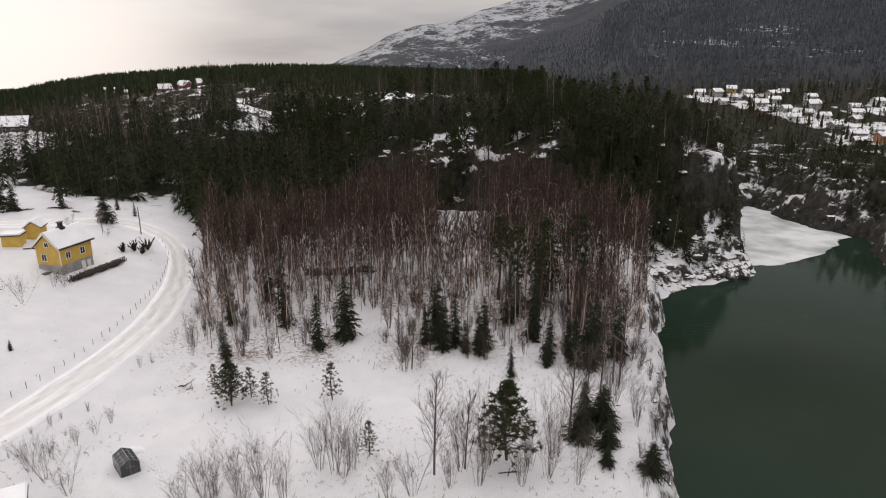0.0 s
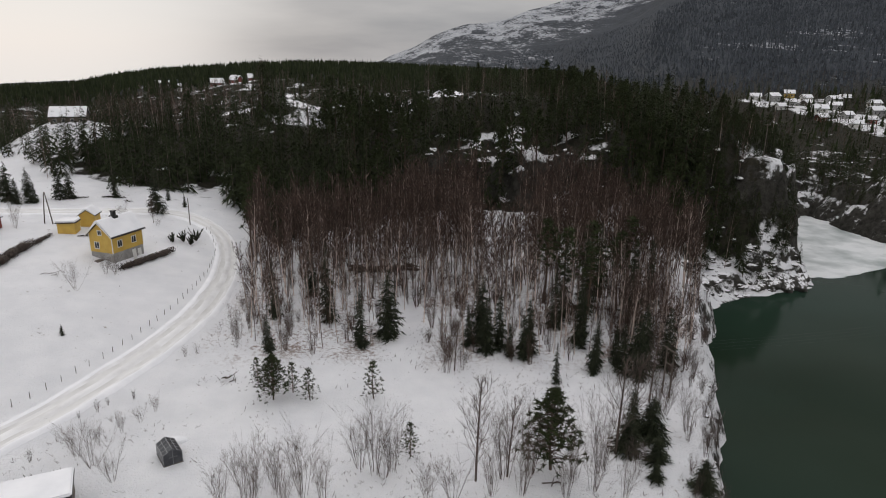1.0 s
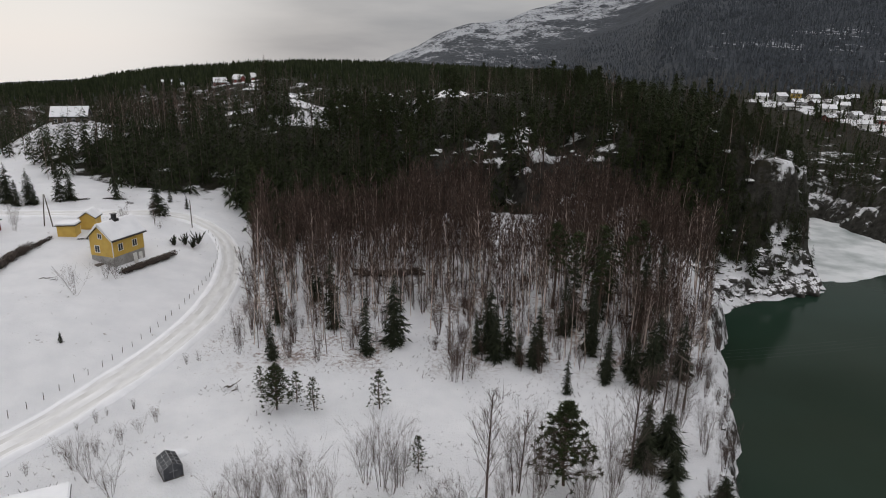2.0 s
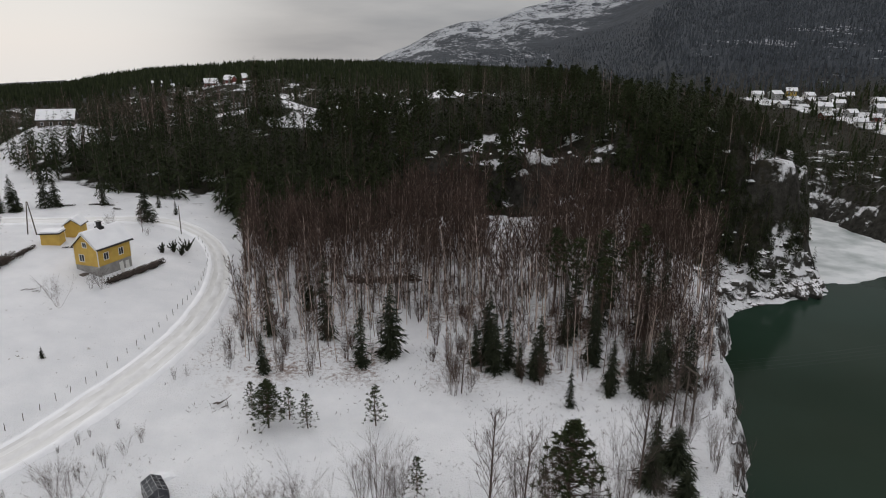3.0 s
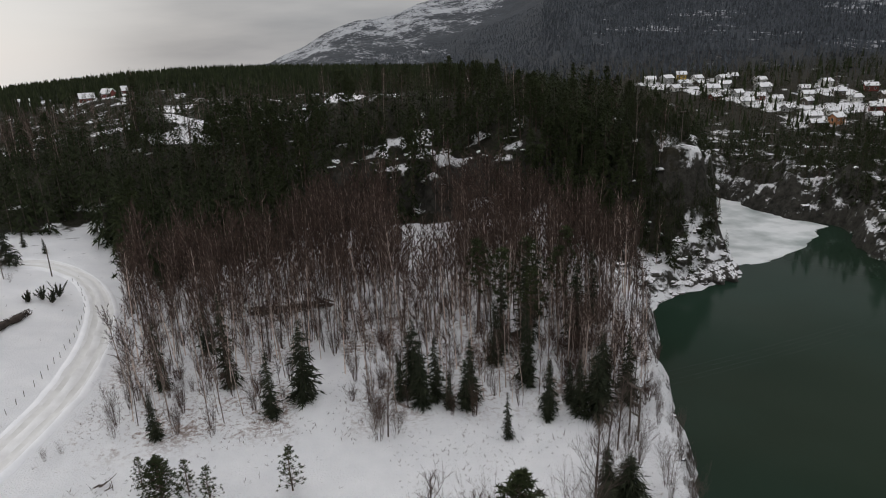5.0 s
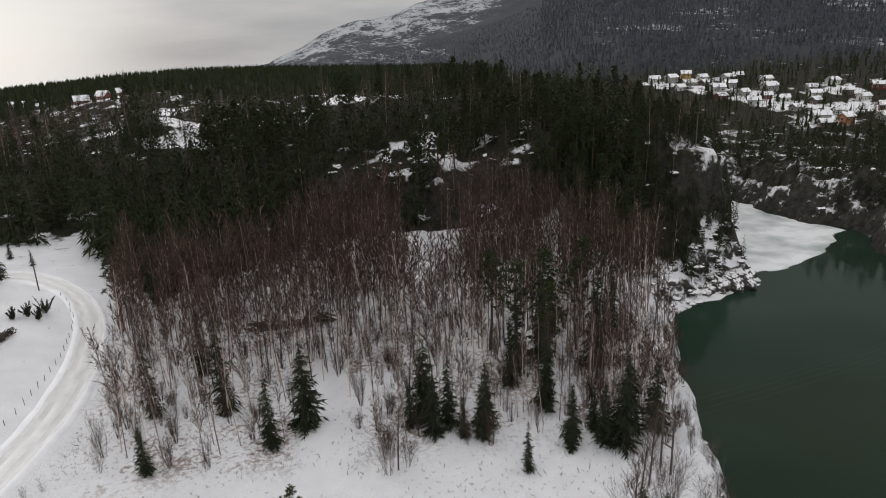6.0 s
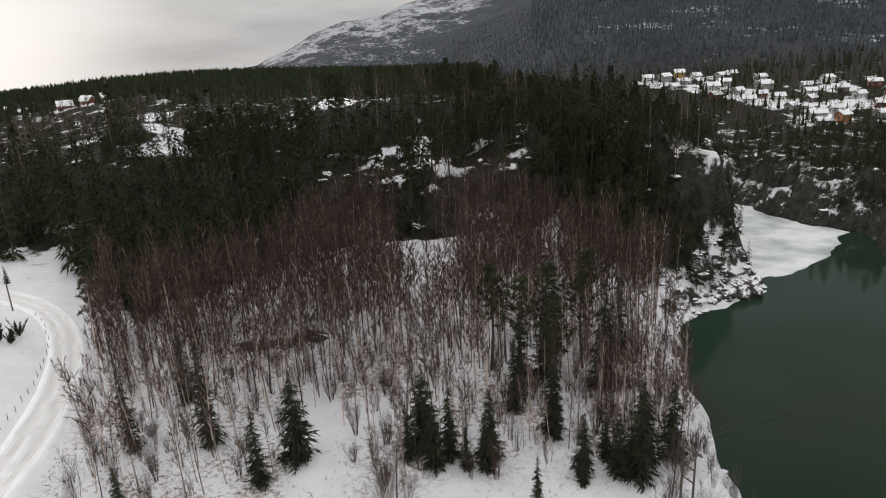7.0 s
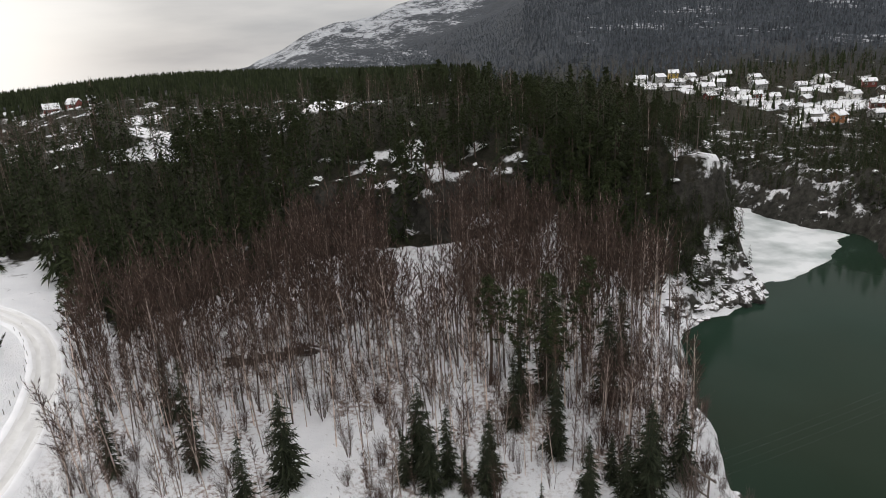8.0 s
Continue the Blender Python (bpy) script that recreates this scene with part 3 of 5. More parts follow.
def build_ground():
    ys = np.concatenate([np.linspace(-260, -20, 25)[:-1], np.arange(-20, 250, 1.15), 250 * (4700 / 250) ** np.linspace(0, 1, 120)])
    u = np.linspace(-1, 1, 361)
    X = u[None, :] * (118 + 0.78 * np.maximum(ys[:, None], 0)) + 20
    Y = np.repeat(ys[:, None], len(u), 1)
    Z = height(X, Y)
    n, m = X.shape
    idx = np.arange(n * m).reshape(n, m)
    a, b, c, d = idx[:-1, :-1].ravel(), idx[:-1, 1:].ravel(), idx[1:, 1:].ravel(), idx[1:, :-1].ravel()
    tris = np.concatenate([np.stack([a, b, c], 1), np.stack([a, c, d], 1)])
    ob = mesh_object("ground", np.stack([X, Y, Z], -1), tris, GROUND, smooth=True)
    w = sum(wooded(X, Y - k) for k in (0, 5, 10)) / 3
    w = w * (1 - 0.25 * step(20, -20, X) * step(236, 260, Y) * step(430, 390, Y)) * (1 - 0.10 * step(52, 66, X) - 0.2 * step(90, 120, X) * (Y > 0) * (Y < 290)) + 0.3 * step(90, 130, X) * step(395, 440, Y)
    r = np.hypot(X, Y)
    a = np.degrees(np.arctan2(X, Y))
    streak = rough(X + 0.5 * Y, Y * 0.6, 60, 31) + 0.7 * rough(X, Y, 22, 32) - 0.85
    w = np.where(r > 700, 0.78 + 0.45 * step(5, 15, a) * (1 - step(1500, 2200, r)) - 0.34 * step(1300, 2400, r) * (1 - 0.75 * step(13, 26, a)) + 0.3 * streak * step(900, 1700, r), w)
    w = np.where((r > 600) & (a < -5), 1.3, w)
    fleck = step(420, 470, r) * step(1100, 800, r) * step(13, 22, a)
    w = w * (1 - fleck) + fleck * (1.0 - 0.16 * step(22, 30, a) * step(900, 700, r))
    w = w + 0.35 * step(58, 62, X) * step(78, 75, X) * step(152, 158, Y) * step(190, 184, Y)
    ledge = step(-14, -4, X) * step(52, 44, X) * step(164, 170, Y) * step(200, 190, Y)
    w = w * (1 - ledge) + ledge * (0.66 + 1.1 * (rough(X, Y, 5.5, 62) - 0.5) + 0.9 * (rough(X, Y, 2.3, 63) - 0.5))
    # Grows with distance; lets the haze colours in on the far slopes.
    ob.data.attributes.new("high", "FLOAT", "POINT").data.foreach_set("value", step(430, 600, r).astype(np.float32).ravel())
    crust = 0.38 * ((X < 56) & (Y < 130)) + 0.02 * ((X > 50) & (X < 92) & (Y < 156) & (Y > 120)) - 0.12 * ((X > 100) & (Y > 100) & (Y < 260)) * step(24, 10, shore_distance(X, Y))
    crust = crust + 0.5 * np.exp(-(((X - 79.3) / 5.2) ** 2 + ((Y - 165.8) / 2.6) ** 2) ** 2) - 0.03 * ((X > 50) & (X < 92) & (Y < 150) & (Y > 120)) + 0.06 * ((X > 64) & (X < 98) & (Y >= 150) & (Y < 178))
    ob.data.attributes.new("crust", "FLOAT", "POINT").data.foreach_set("value", crust.astype(np.float32).ravel())
    wood_ = step(86, 94, Y) * step(172, 160, Y) * step(-38, -34, X) * step(50, 40, X) * step(1.5, 4, shore_distance(X, Y)) * (1 - step(4.5, 2.5, np.hypot(X + 6.2, 0.22 * (Y - 98))))
    ob.data.attributes.new("birch", "FLOAT", "POINT").data.foreach_set("value", wood_.astype(np.float32).ravel())
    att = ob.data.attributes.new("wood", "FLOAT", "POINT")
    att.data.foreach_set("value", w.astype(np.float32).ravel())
    tagged(ob, "rolling ground under old trampled snow with bare rock faces", "ground", kind="structure")


build_ground()

bm = bmesh.new()
bmesh.ops.create_grid(bm, x_segments=8, y_segments=8, size=1)
for v in bm.verts:
    v.co = Vector((155 + v.co.x * 165, -30 + v.co.y * 270, WATER_Z))
tagged(part("water", bm, WATER), "calm dark green river water reflecting the banks", "river", kind="structure")


def build_ice():
    """Ice over the bay: a thin sheet with a wavy edge."""
    rim = [(90, 157), (94, 156.2), (100, 157.5), (107, 161), (115, 166), (121, 170.5), (124.5, 173.5), (128, 179), (133, 181), (130, 191),
           (126.8, 203), (128, 214), (125, 226), (116, 220), (106, 202), (95, 182), (88, 166)]
    pts = []
    for (ax, ay), (bx, by) in zip(rim, rim[1:] + rim[:1]):
        for k in range(5):
            s = k / 5
            x, y = ax + (bx - ax) * s, ay + (by - ay) * s
            pts.append((x + 0.5 * math.sin(3 * x + y), y + 0.5 * math.cos(2 * y - x)))
    bm = bmesh.new()
    top = [bm.verts.new((x, y, WATER_Z + 0.10 + 0.02 * math.sin(x))) for x, y in pts]
    low = [bm.verts.new((x, y, WATER_Z - 0.1)) for x, y in pts]
    bm.faces.new(top)
    for i in range(len(pts)):
        j = (i + 1) % len(pts)
        bm.faces.new((top[j], top[i], low[i], low[j]))
    bmesh.ops.triangulate(bm, faces=bm.faces[:])
    bmesh.ops.recalc_face_normals(bm, faces=bm.faces[:])
    tagged(part("ice_sheet", bm, ICE), "grey-white river ice with dark melt streaks in the bay", "ice", kind="structure")


build_ice()

ROAD_LINE = np.array([(-60, 35), (-54, 52), (-49.5, 65), (-46, 72.5), (-43.5, 81.2), (-41, 92.9), (-40, 107), (-41.8, 123), (-45.5, 135), (-51.5, 143.5), (-59, 147.5), (-67.5, 145.5), (-77, 140.5), (-92, 136), (-115, 134)], float)


def smooth_line(pts, gap):
    """Points at even steps along a rounded line."""
    t = np.arange(len(pts))
    fine = np.linspace(0, len(pts) - 1, 40 * len(pts))
    i = np.clip(fine.astype(int), 0, len(pts) - 2)
    s = fine - i
    p = lambda k: pts[np.clip(k, 0, len(pts) - 1)]
    s = s[:, None]
    c = 0.5 * (2 * p(i) + (p(i + 1) - p(i - 1)) * s + (2 * p(i - 1) - 5 * p(i) + 4 * p(i + 1) - p(i + 2)) * s ** 2 + (3 * p(i) - p(i - 1) - 3 * p(i + 1) + p(i + 2)) * s ** 3)
    run = np.concatenate([[0], np.cumsum(np.hypot(*np.diff(c, axis=0).T))])
    at = np.arange(0, run[-1], gap)
    return np.stack([np.interp(at, run, c[:, k]) for k in (0, 1)], 1)


def build_road():
    """The ploughed track: crown, two ruts and low banks, as one strip laid on the ground."""
    line = smooth_line(ROAD_LINE, 0.7)
    way = np.gradient(line, axis=0)
    way /= np.linalg.norm(way, axis=1, keepdims=True)
    side = np.stack([way[:, 1], -way[:, 0]], 1)
    off = np.array([-2.7, -2.2, -1.7, -1.25, -0.9, -0.55, -0.2, 0.2, 0.55, 0.9, 1.25, 1.7, 2.2, 2.7])
    lift = np.array([0.0, 0.24, 0.24, 0.16, 0.10, 0.13, 0.2, 0.2, 0.13, 0.10, 0.16, 0.26, 0.30, 0.0])
    wob = np.array([rough(line[:, 0] * 1.0, line[:, 1] + 40 * k, 3.0, 20 + k) - 0.5 for k in range(len(off))]).T
    P = line[:, None] + side[:, None] * (off[None] + 0.25 * wob)[..., None]
    z = height(P[..., 0], P[..., 1]) + lift[None] + 0.06 * wob
    z[:, 0] -= 0.15
    z[:, -1] -= 0.15
    V = np.concatenate([P, z[..., None]], -1)
    n, m = z.shape
    idx = np.arange(n * m).reshape(n, m)
    t, mat = [], []
    for k in range(m - 1):
        a, b, c, d = idx[:-1, k], idx[:-1, k + 1], idx[1:, k + 1], idx[1:, k]
        t += [np.stack([a, b, c], 1), np.stack([a, c, d], 1)]
        mat += [np.full(2 * len(a), 2 if k in (0, 1, m - 3, m - 2) else (1 if k in (3, 4, 8, 9) else 0))]
    ob = mesh_object("road", V, np.concatenate(t), [ROAD, ROAD_RUT, SNOW], index=np.concatenate(mat), smooth=True)
    tagged(ob, "narrow ploughed gravel track with packed snow and brown wheel ruts", "road", kind="structure")


build_road()

# ---------------------------------------------------------------- woods


def candidates(x0, x1, y0, y1, gap, jitter=0.45):
    gx, gy = np.meshgrid(np.arange(x0, x1, gap), np.arange(y0, y1, gap))
    return np.stack([gx.ravel(), gy.ravel()], 1) + rng.uniform(-jitter, jitter, (gx.size, 2)) * gap


def in_view(p, margin=6):
    """Inside the wedge of land that lies ahead of the walk."""
    a = np.degrees(np.arctan2(p[:, 0], p[:, 1] + 12))
    return (a > -36 - margin) & (a < 40 + margin)


SPRUCE_FAR = [spruce_arrays(rng, 23, 7, False, s, k, 0.17, 5) for s, k in ((0.15, 0.04), (0.125, 0.08), (0.175, 0.03), (0.14, 0.12))]
SPRUCE_BACK = [spruce_arrays(rng, 18, 6, False, s, k, 0.24, 3) for s, k in ((0.15, 0.06), (0.13, 0.1), (0.175, 0.05))]
SPRUCE_MID = [spruce_arrays(rng, 14, 6, False, s, k, 0.4, 2) for s, k in ((0.16, 0.06), (0.13, 0.1), (0.19, 0.05))]
PINE_MID = [pine_arrays(rng, 34, 5, 0.3, 0.18, far=True), pine_arrays(rng, 30, 5, 0.38, 0.2, far=True)]
PINE_FAR = [pine_arrays(rng, 85, 8, 0.28, 0.17, far=True), pine_arrays(rng, 75, 8, 0.36, 0.19, far=True)]


def spear_arrays(rng, wide):
    """A far conifer one metre high: three stacked ragged skirts round a thin stem."""
    trunk, crown = Soup(), Soup()
    trunk.sliver((0, 0, -0.03), (0, 0, 0.6), 0.024, (1, 0, 0))
    trunk.sliver((0, 0, -0.03), (0, 0, 0.6), 0.024, (0, 1, 0))
    for h0, h1, r in ((0.04, 0.5, 1.0), (0.3, 0.75, 0.72), (0.56, 1.0, 0.45)):
        a0 = rng.uniform(0, 6.28)
        rim = [(math.cos(a0 + k * 1.257) * wide * r * rng.uniform(0.7, 1.3), math.sin(a0 + k * 1.257) * wide * r * rng.uniform(0.7, 1.3), h0 + rng.uniform(-0.04, 0.1)) for k in range(5)]
        crown.add([(0, 0, h1), *rim], [(0, 1 + k, 1 + (k + 1) % 5) for k in range(5)])
    return trunk.arrays(), crown.arrays()


SPEARS = [spear_arrays(rng, w) for w in (0.13, 0.16, 0.2, 0.15)]


def canopy(pts, z):
    """How tall a tree may grow before it stands above the even crest of the woods."""
    r, a = np.hypot(pts[:, 0] + 1, pts[:, 1] - 15), np.degrees(np.arctan2(pts[:, 0] + 1, pts[:, 1] - 15))
    room = 45.5 + r * np.tan(np.radians(np.interp(a, CREST[:, 0], CREST[:, 1]))) - z
    bumps = 1 + 0.16 * waves(pts[:, 0], pts[:, 1], 48, 72) + 0.1 * waves(pts[:, 0], pts[:, 1], 17, 73)
    return np.where((r > 140) & (a < 17), np.maximum(np.minimum(bumps, 1.12) * room, 4.0), 99.0)


def forest(name, pts, tall, kinds, leaf, bark, label, low=0.68, sink=0.2):
    """Many trees joined into one crown mesh and one trunk mesh."""
    pick = rng.integers(0, len(kinds), len(pts))
    places = on_ground(pts)
    places[:, 2] -= sink
    size = tall(pts) if callable(tall) else tall
    size = np.minimum(size * rng.uniform(low, 1.13, len(pts)), canopy(pts, places[:, 2]) * rng.uniform(0.84, 1.03, len(pts)))
    yaw = rng.uniform(0, 6.28, len(pts))
    crowns, trunks = [], []
    for k, (t, c) in enumerate(kinds):
        s = pick == k
        if s.any():
            crowns.append(scattered(c, places[s], yaw[s], size[s], size[s] * rng.uniform(0.85, 1.2, s.sum())))
            trunks.append(scattered(t, places[s], yaw[s], size[s]))
    v, f = joined(crowns)
    top = mesh_object(name, v, f, leaf)
    v, f = joined(trunks)
    mesh_object("trunks", v, f, bark, top)
    return tagged(top, label, "forest", kind="stuff")


def short(tall):
    """Trees stand lower on the bare knoll, the far bank and round the village."""
    return lambda p: tall * (1 - 0.2 * step(-30, -8, p[:, 0]) * step(58, 48, p[:, 0]) * step(176, 190, p[:, 1]) - 0.2 * step(-25, -60, p[:, 0]) * step(170, 190, p[:, 1]) - 0.5 * step(58, 74, p[:, 0]) * step(240, 215, p[:, 1]) - 0.2 * step(78, 110, p[:, 0] - 0.06 * (p[:, 1] - 160)) * step(200, 230, p[:, 1]))


def keep(pts, power=1.0):
    w = wooded(pts[:, 0], pts[:, 1])
    return pts[(rng.random(len(pts)) < w ** power) & in_view(pts)]


# the hillside facing the river: spruce and pine mixed
near = keep(candidates(-150, 235, 134, 236, 3.9))
mix_ = rng.random(len(near)) + 0.35 * waves(near[:, 0], near[:, 1], 70, 8) + 0.003 * (np.clip(near[:, 0], -150, 50) + 10)
firs, back = near[mix_ < 0.78], near[mix_ < 0.78][:, 1] > 192
forest("spruce_forest", firs[~back], short(17.5), SPRUCE_FAR, SPRUCE, BARK, "dense dark green spruces on the snowy hillside")
forest("upper_spruce_forest", firs[back], short(17.5), SPRUCE_BACK, SPRUCE, BARK, "dense dark green spruces on top of the hill")
forest("pine_forest", near[mix_ >= 0.78], short(14.5), PINE_FAR, PINE, PINE_BARK, "dark olive pines on the craggy hillside")
face = candidates(50, 96, 138, 182, 2.4)
face = face[(np.hypot((face[:, 0] - 79.3) / 6.5, (face[:, 1] - 166) / 4.2) > 1) & (shore_distance(face[:, 0], face[:, 1]) > 2.2) & (face[:, 1] > 150 - 0.35 * (70 - face[:, 0])) & (rng.random(len(face)) < 0.85)]
forest("knoll_forest", face, 8.5, SPRUCE_FAR, SPRUCE, BARK, "dark conifers clinging to the rocky knoll above the bay", 0.5)
mid = keep(candidates(-330, 330, 236, 400, 5.9))
mix_ = rng.random(len(mid))
mix_mid = mix_
forest("plateau_forest", mid[mix_ < 0.52], short(13.5), SPRUCE_MID, SPRUCE, BARK, "mixed dark conifers covering the plateau")
forest("plateau_pines", mid[(mix_ >= 0.52) & (mix_ < 0.74)], short(12), PINE_MID, PINE, PINE_BARK, "mixed dark pines covering the plateau")
far = keep(candidates(-700, 420, 400, 900, 7.5))
far = far[np.degrees(np.arctan2(far[:, 0], far[:, 1])) < 11 + rng.uniform(-4, 4, len(far))]
forest("far_forest", far, 11.5, SPEARS, SPRUCE, BARK, "far conifer woods along the skyline", 0.8)
slope = candidates(-250, 1500, 405, 1700, 5.2)
rr, aa = np.hypot(slope[:, 0], slope[:, 1]), np.degrees(np.arctan2(slope[:, 0], slope[:, 1]))
dens = 0.8 + 0.55 * waves(slope[:, 0], slope[:, 1], 130, 9) + 0.35 * waves(slope[:, 0], slope[:, 1], 47, 10)
slope = slope[(rr > 430 + 260 * step(22, 8, aa) + rng.uniform(-20, 20, len(rr))) & (aa < 46) & (rr < 1400) & (rng.random(len(slope)) < dens * step(-2, 7, aa) * (1 - 0.6 * step(800, 1400, rr)))]
forest("mountain_forest", slope, 7.0, SPEARS, HAZED, BARK, "conifers covering the lower mountain slopes", 0.5)

spots = candidates(-150, 120, 150, 260, 6.5)
spots = spots[(wooded(spots[:, 0], spots[:, 1]) > 0.15) & in_view(spots) & (rng.random(len(spots)) < 0.22 + 0.3 * waves(spots[:, 0], spots[:, 1], 60, 43))]
west = candidates(-190, -84, 176, 270, 4.6)
spots = np.concatenate([spots, west[in_view(west) & (rng.random(len(west)) < 0.6) & (np.hypot((west[:, 0] + 123) / 20, (west[:, 1] - 208) / 16) > 1) & (west[:, 1] > 190 - 0.3 * (west[:, 0] + 84))]])
low_ = candidates(-146, -104, 178, 209, 3.8)
low_ = low_[(rng.random(len(low_)) < 0.5)]
HILL_BIRCH = [birch_arrays(rng, 10, 4, 5, c, 0.2, 0.0055, 3, 1.8) for c in (0.3, 0.4)]
forest("hill_birches", spots, 13.0, HILL_BIRCH, TWIG, BIRCH_DULL, "bare brown birches scattered among the dark conifers")
forest("clearing_birches", low_, 5.0, HILL_BIRCH, TWIG, BIRCH_DULL, "low brown birches and brush round the barn", 0.5)
bank = candidates(120, 176, 96, 182, 4.6)
bank = bank[(shore_distance(bank[:, 0], bank[:, 1]) > 3) & (rng.random(len(bank)) < 0.8)]
forest("far_bank_forest", bank, 15, SPRUCE_MID, SPRUCE, BARK, "dark conifers on the far bank of the river")
thin_ = candidates(150, 330, 262, 480, 6.5)
leafless = mid[(mix_mid >= 0.74) & (mid[:, 0] < 100)]
thin_ = thin_[in_view(thin_) & (rng.random(len(thin_)) < 0.62)]
THIN = [birch_arrays(rng, 7, 3, 2, c, 0.2, 0.01, 3, 1.8) for c in (0.3, 0.4)]
infill = candidates(165, 330, 270, 410, 6.0)
infill = infill[in_view(infill) & (rng.random(len(infill)) < 0.45 + 0.4 * waves(infill[:, 0], infill[:, 1], 45, 66))]
forest("village_conifers", infill, 7.0, SPEARS, SPRUCE, BARK, "small dark conifers between the village houses", 0.4)
forest("village_birches", thin_, 6.5, THIN, GREY_TWIG, GREY_TWIG, "bare grey-brown trees in and behind the village", 0.5)
forest("plateau_birches", leafless, 11, THIN, GREY_TWIG, GREY_TWIG, "bare grey-brown trees mixed into the woods of the plateau")
bush = candidates(92, 250, 176, 300, 3.6)
bush = bush[(shore_distance(bush[:, 0], bush[:, 1]) > 5) & in_view(bush) & (rng.random(len(bush)) < 0.5 + 0.3 * waves(bush[:, 0], bush[:, 1], 40, 19))]
forest("bank_woods", bush, 6.5, SPRUCE_MID, SPRUCE, BARK, "low dark conifers above the rocky river bank", 0.5)

# ---------------------------------------------------------------- birch wood by the field
BIRCH_KINDS = [tree_kind("birch_tree", birch_arrays(rng, 16, 5, 8, c, r, st, 5, 1.3), BIRCH, TWIG, "bare slender birch with reddish twigs in the snow", "birch tree", "birch wood") for c, r, st in
               ((0.45, 0.16, 0.0058), (0.52, 0.14, 0.005), (0.38, 0.18, 0.0062), (0.58, 0.13, 0.0046), (0.48, 0.16, 0.0066))]
FRONT = np.array([(-36, 100), (-32, 97), (-25, 91.5), (-18, 93), (-12, 94), (-9.5, 97), (-8, 108), (-4.5, 108), (-2.5, 92), (1, 88), (6, 92), (14, 91.5), (22, 90.5), (28, 90), (34, 89), (38, 96), (44, 108)], float)


def birch_ground(p):
    f = np.interp(p[:, 0], FRONT[:, 0], FRONT[:, 1])
    d = shore_distance(p[:, 0], p[:, 1])
    gap = ((p[:, 0] - 14) / 6.5) ** 2 + ((p[:, 1] - 152) / 19) ** 2
    road = np.interp(p[:, 1], [80, 100, 107, 123, 135, 143], [-33, -32.5, -33, -37, -41.5, -45])
    return (p[:, 1] > f) & (d > 3.0) & (gap > 1) & (p[:, 0] > road + 1) & (p[:, 1] < np.interp(p[:, 0], [-40, -14, -6, 36, 44, 52], [146, 152, 170, 170, 158, 142]))


pts = candidates(-40, 52, 86, 172, 2.25)
pts = pts[birch_ground(pts)]
thin = rng.random(len(pts)) < 0.5 + 0.28 * step(100, 120, pts[:, 1]) + 0.35 * waves(pts[:, 0], pts[:, 1], 24, 14)
pts = pts[thin]
order = np.argsort(pts[:, 1] + rng.uniform(-6, 6, len(pts)))
single, rest = pts[order[:240]], pts[order[240:]]
for i, p in enumerate(single):
    tall = np.interp(p[1], [88, 100, 120], [8.5, 12, 15.5]) * rng.uniform(0.7, 1.2)
    plant(BIRCH_KINDS[i % 5], p, tall, tall * rng.uniform(0.85, 1.1), lean=(rng.uniform(-4, 4), rng.uniform(-4, 4)))
for p in candidates(27, 37, 88, 106, 2.1):
    if shore_distance(p[0], p[1]) > 4.5:
        tall = rng.uniform(7, 12)
        plant(BIRCH_KINDS[int(rng.integers(0, 5))], p, tall, tall * 1.15, lean=(rng.uniform(-5, 5), rng.uniform(-5, 5)))
BIRCH_FAR = [birch_arrays(rng, 13, 5, 4, c, 0.2, 0.0056, 3, 2.9) for c in (0.28, 0.36, 0.42)]
forest("birch_forest", rest, 15.0, BIRCH_FAR, TWIG, BIRCH_DULL, "close stand of bare reddish-brown birches before the dark conifers", 0.75)

UNDER = [shrub_arrays(rng, n, l, 9, 5, 0.0062) for n, l in ((10, 0.18), (8, 0.24), (13, 0.15))]
under = candidates(-40, 46, 84, 160, 3.1)
under = under[birch_ground(under + [0, 2.5]) & (rng.random(len(under)) < 0.5 + 0.2 * step(98, 112, under[:, 1]) + 0.4 * waves(under[:, 0], under[:, 1], 19, 16))]
forest("brushwood", under, 4.4, UNDER, TWIG, TWIG, "reddish-brown brush and saplings under the birches", 0.4)

# ---------------------------------------------------------------- single conifers
SPRUCE_KINDS = [tree_kind("spruce_tree", spruce_arrays(rng, 44, 11, True, s, k), BARK, SPRUCE_NEAR, "dark green spruce standing in the snow", "spruce tree", "spruces at the wood's edge") for s, k in
                ((0.17, 0.03), (0.2, 0.02), (0.145, 0.04), (0.25, 0.02), (0.34, 0.0))]
PINE_KINDS = [tree_kind("pine_tree", pine_arrays(rng, n, 16, b, s, k), PINE_BARK, PINE, "green pine with tufted needles standing in the snow", "pine tree", "young pines in the field") for n, b, s, k in
              ((330, 0.16, 0.31, 0), (100, 0.14, 0.28, 8), (80, 0.42, 0.18, 0), (64, 0.5, 0.18, 0))]
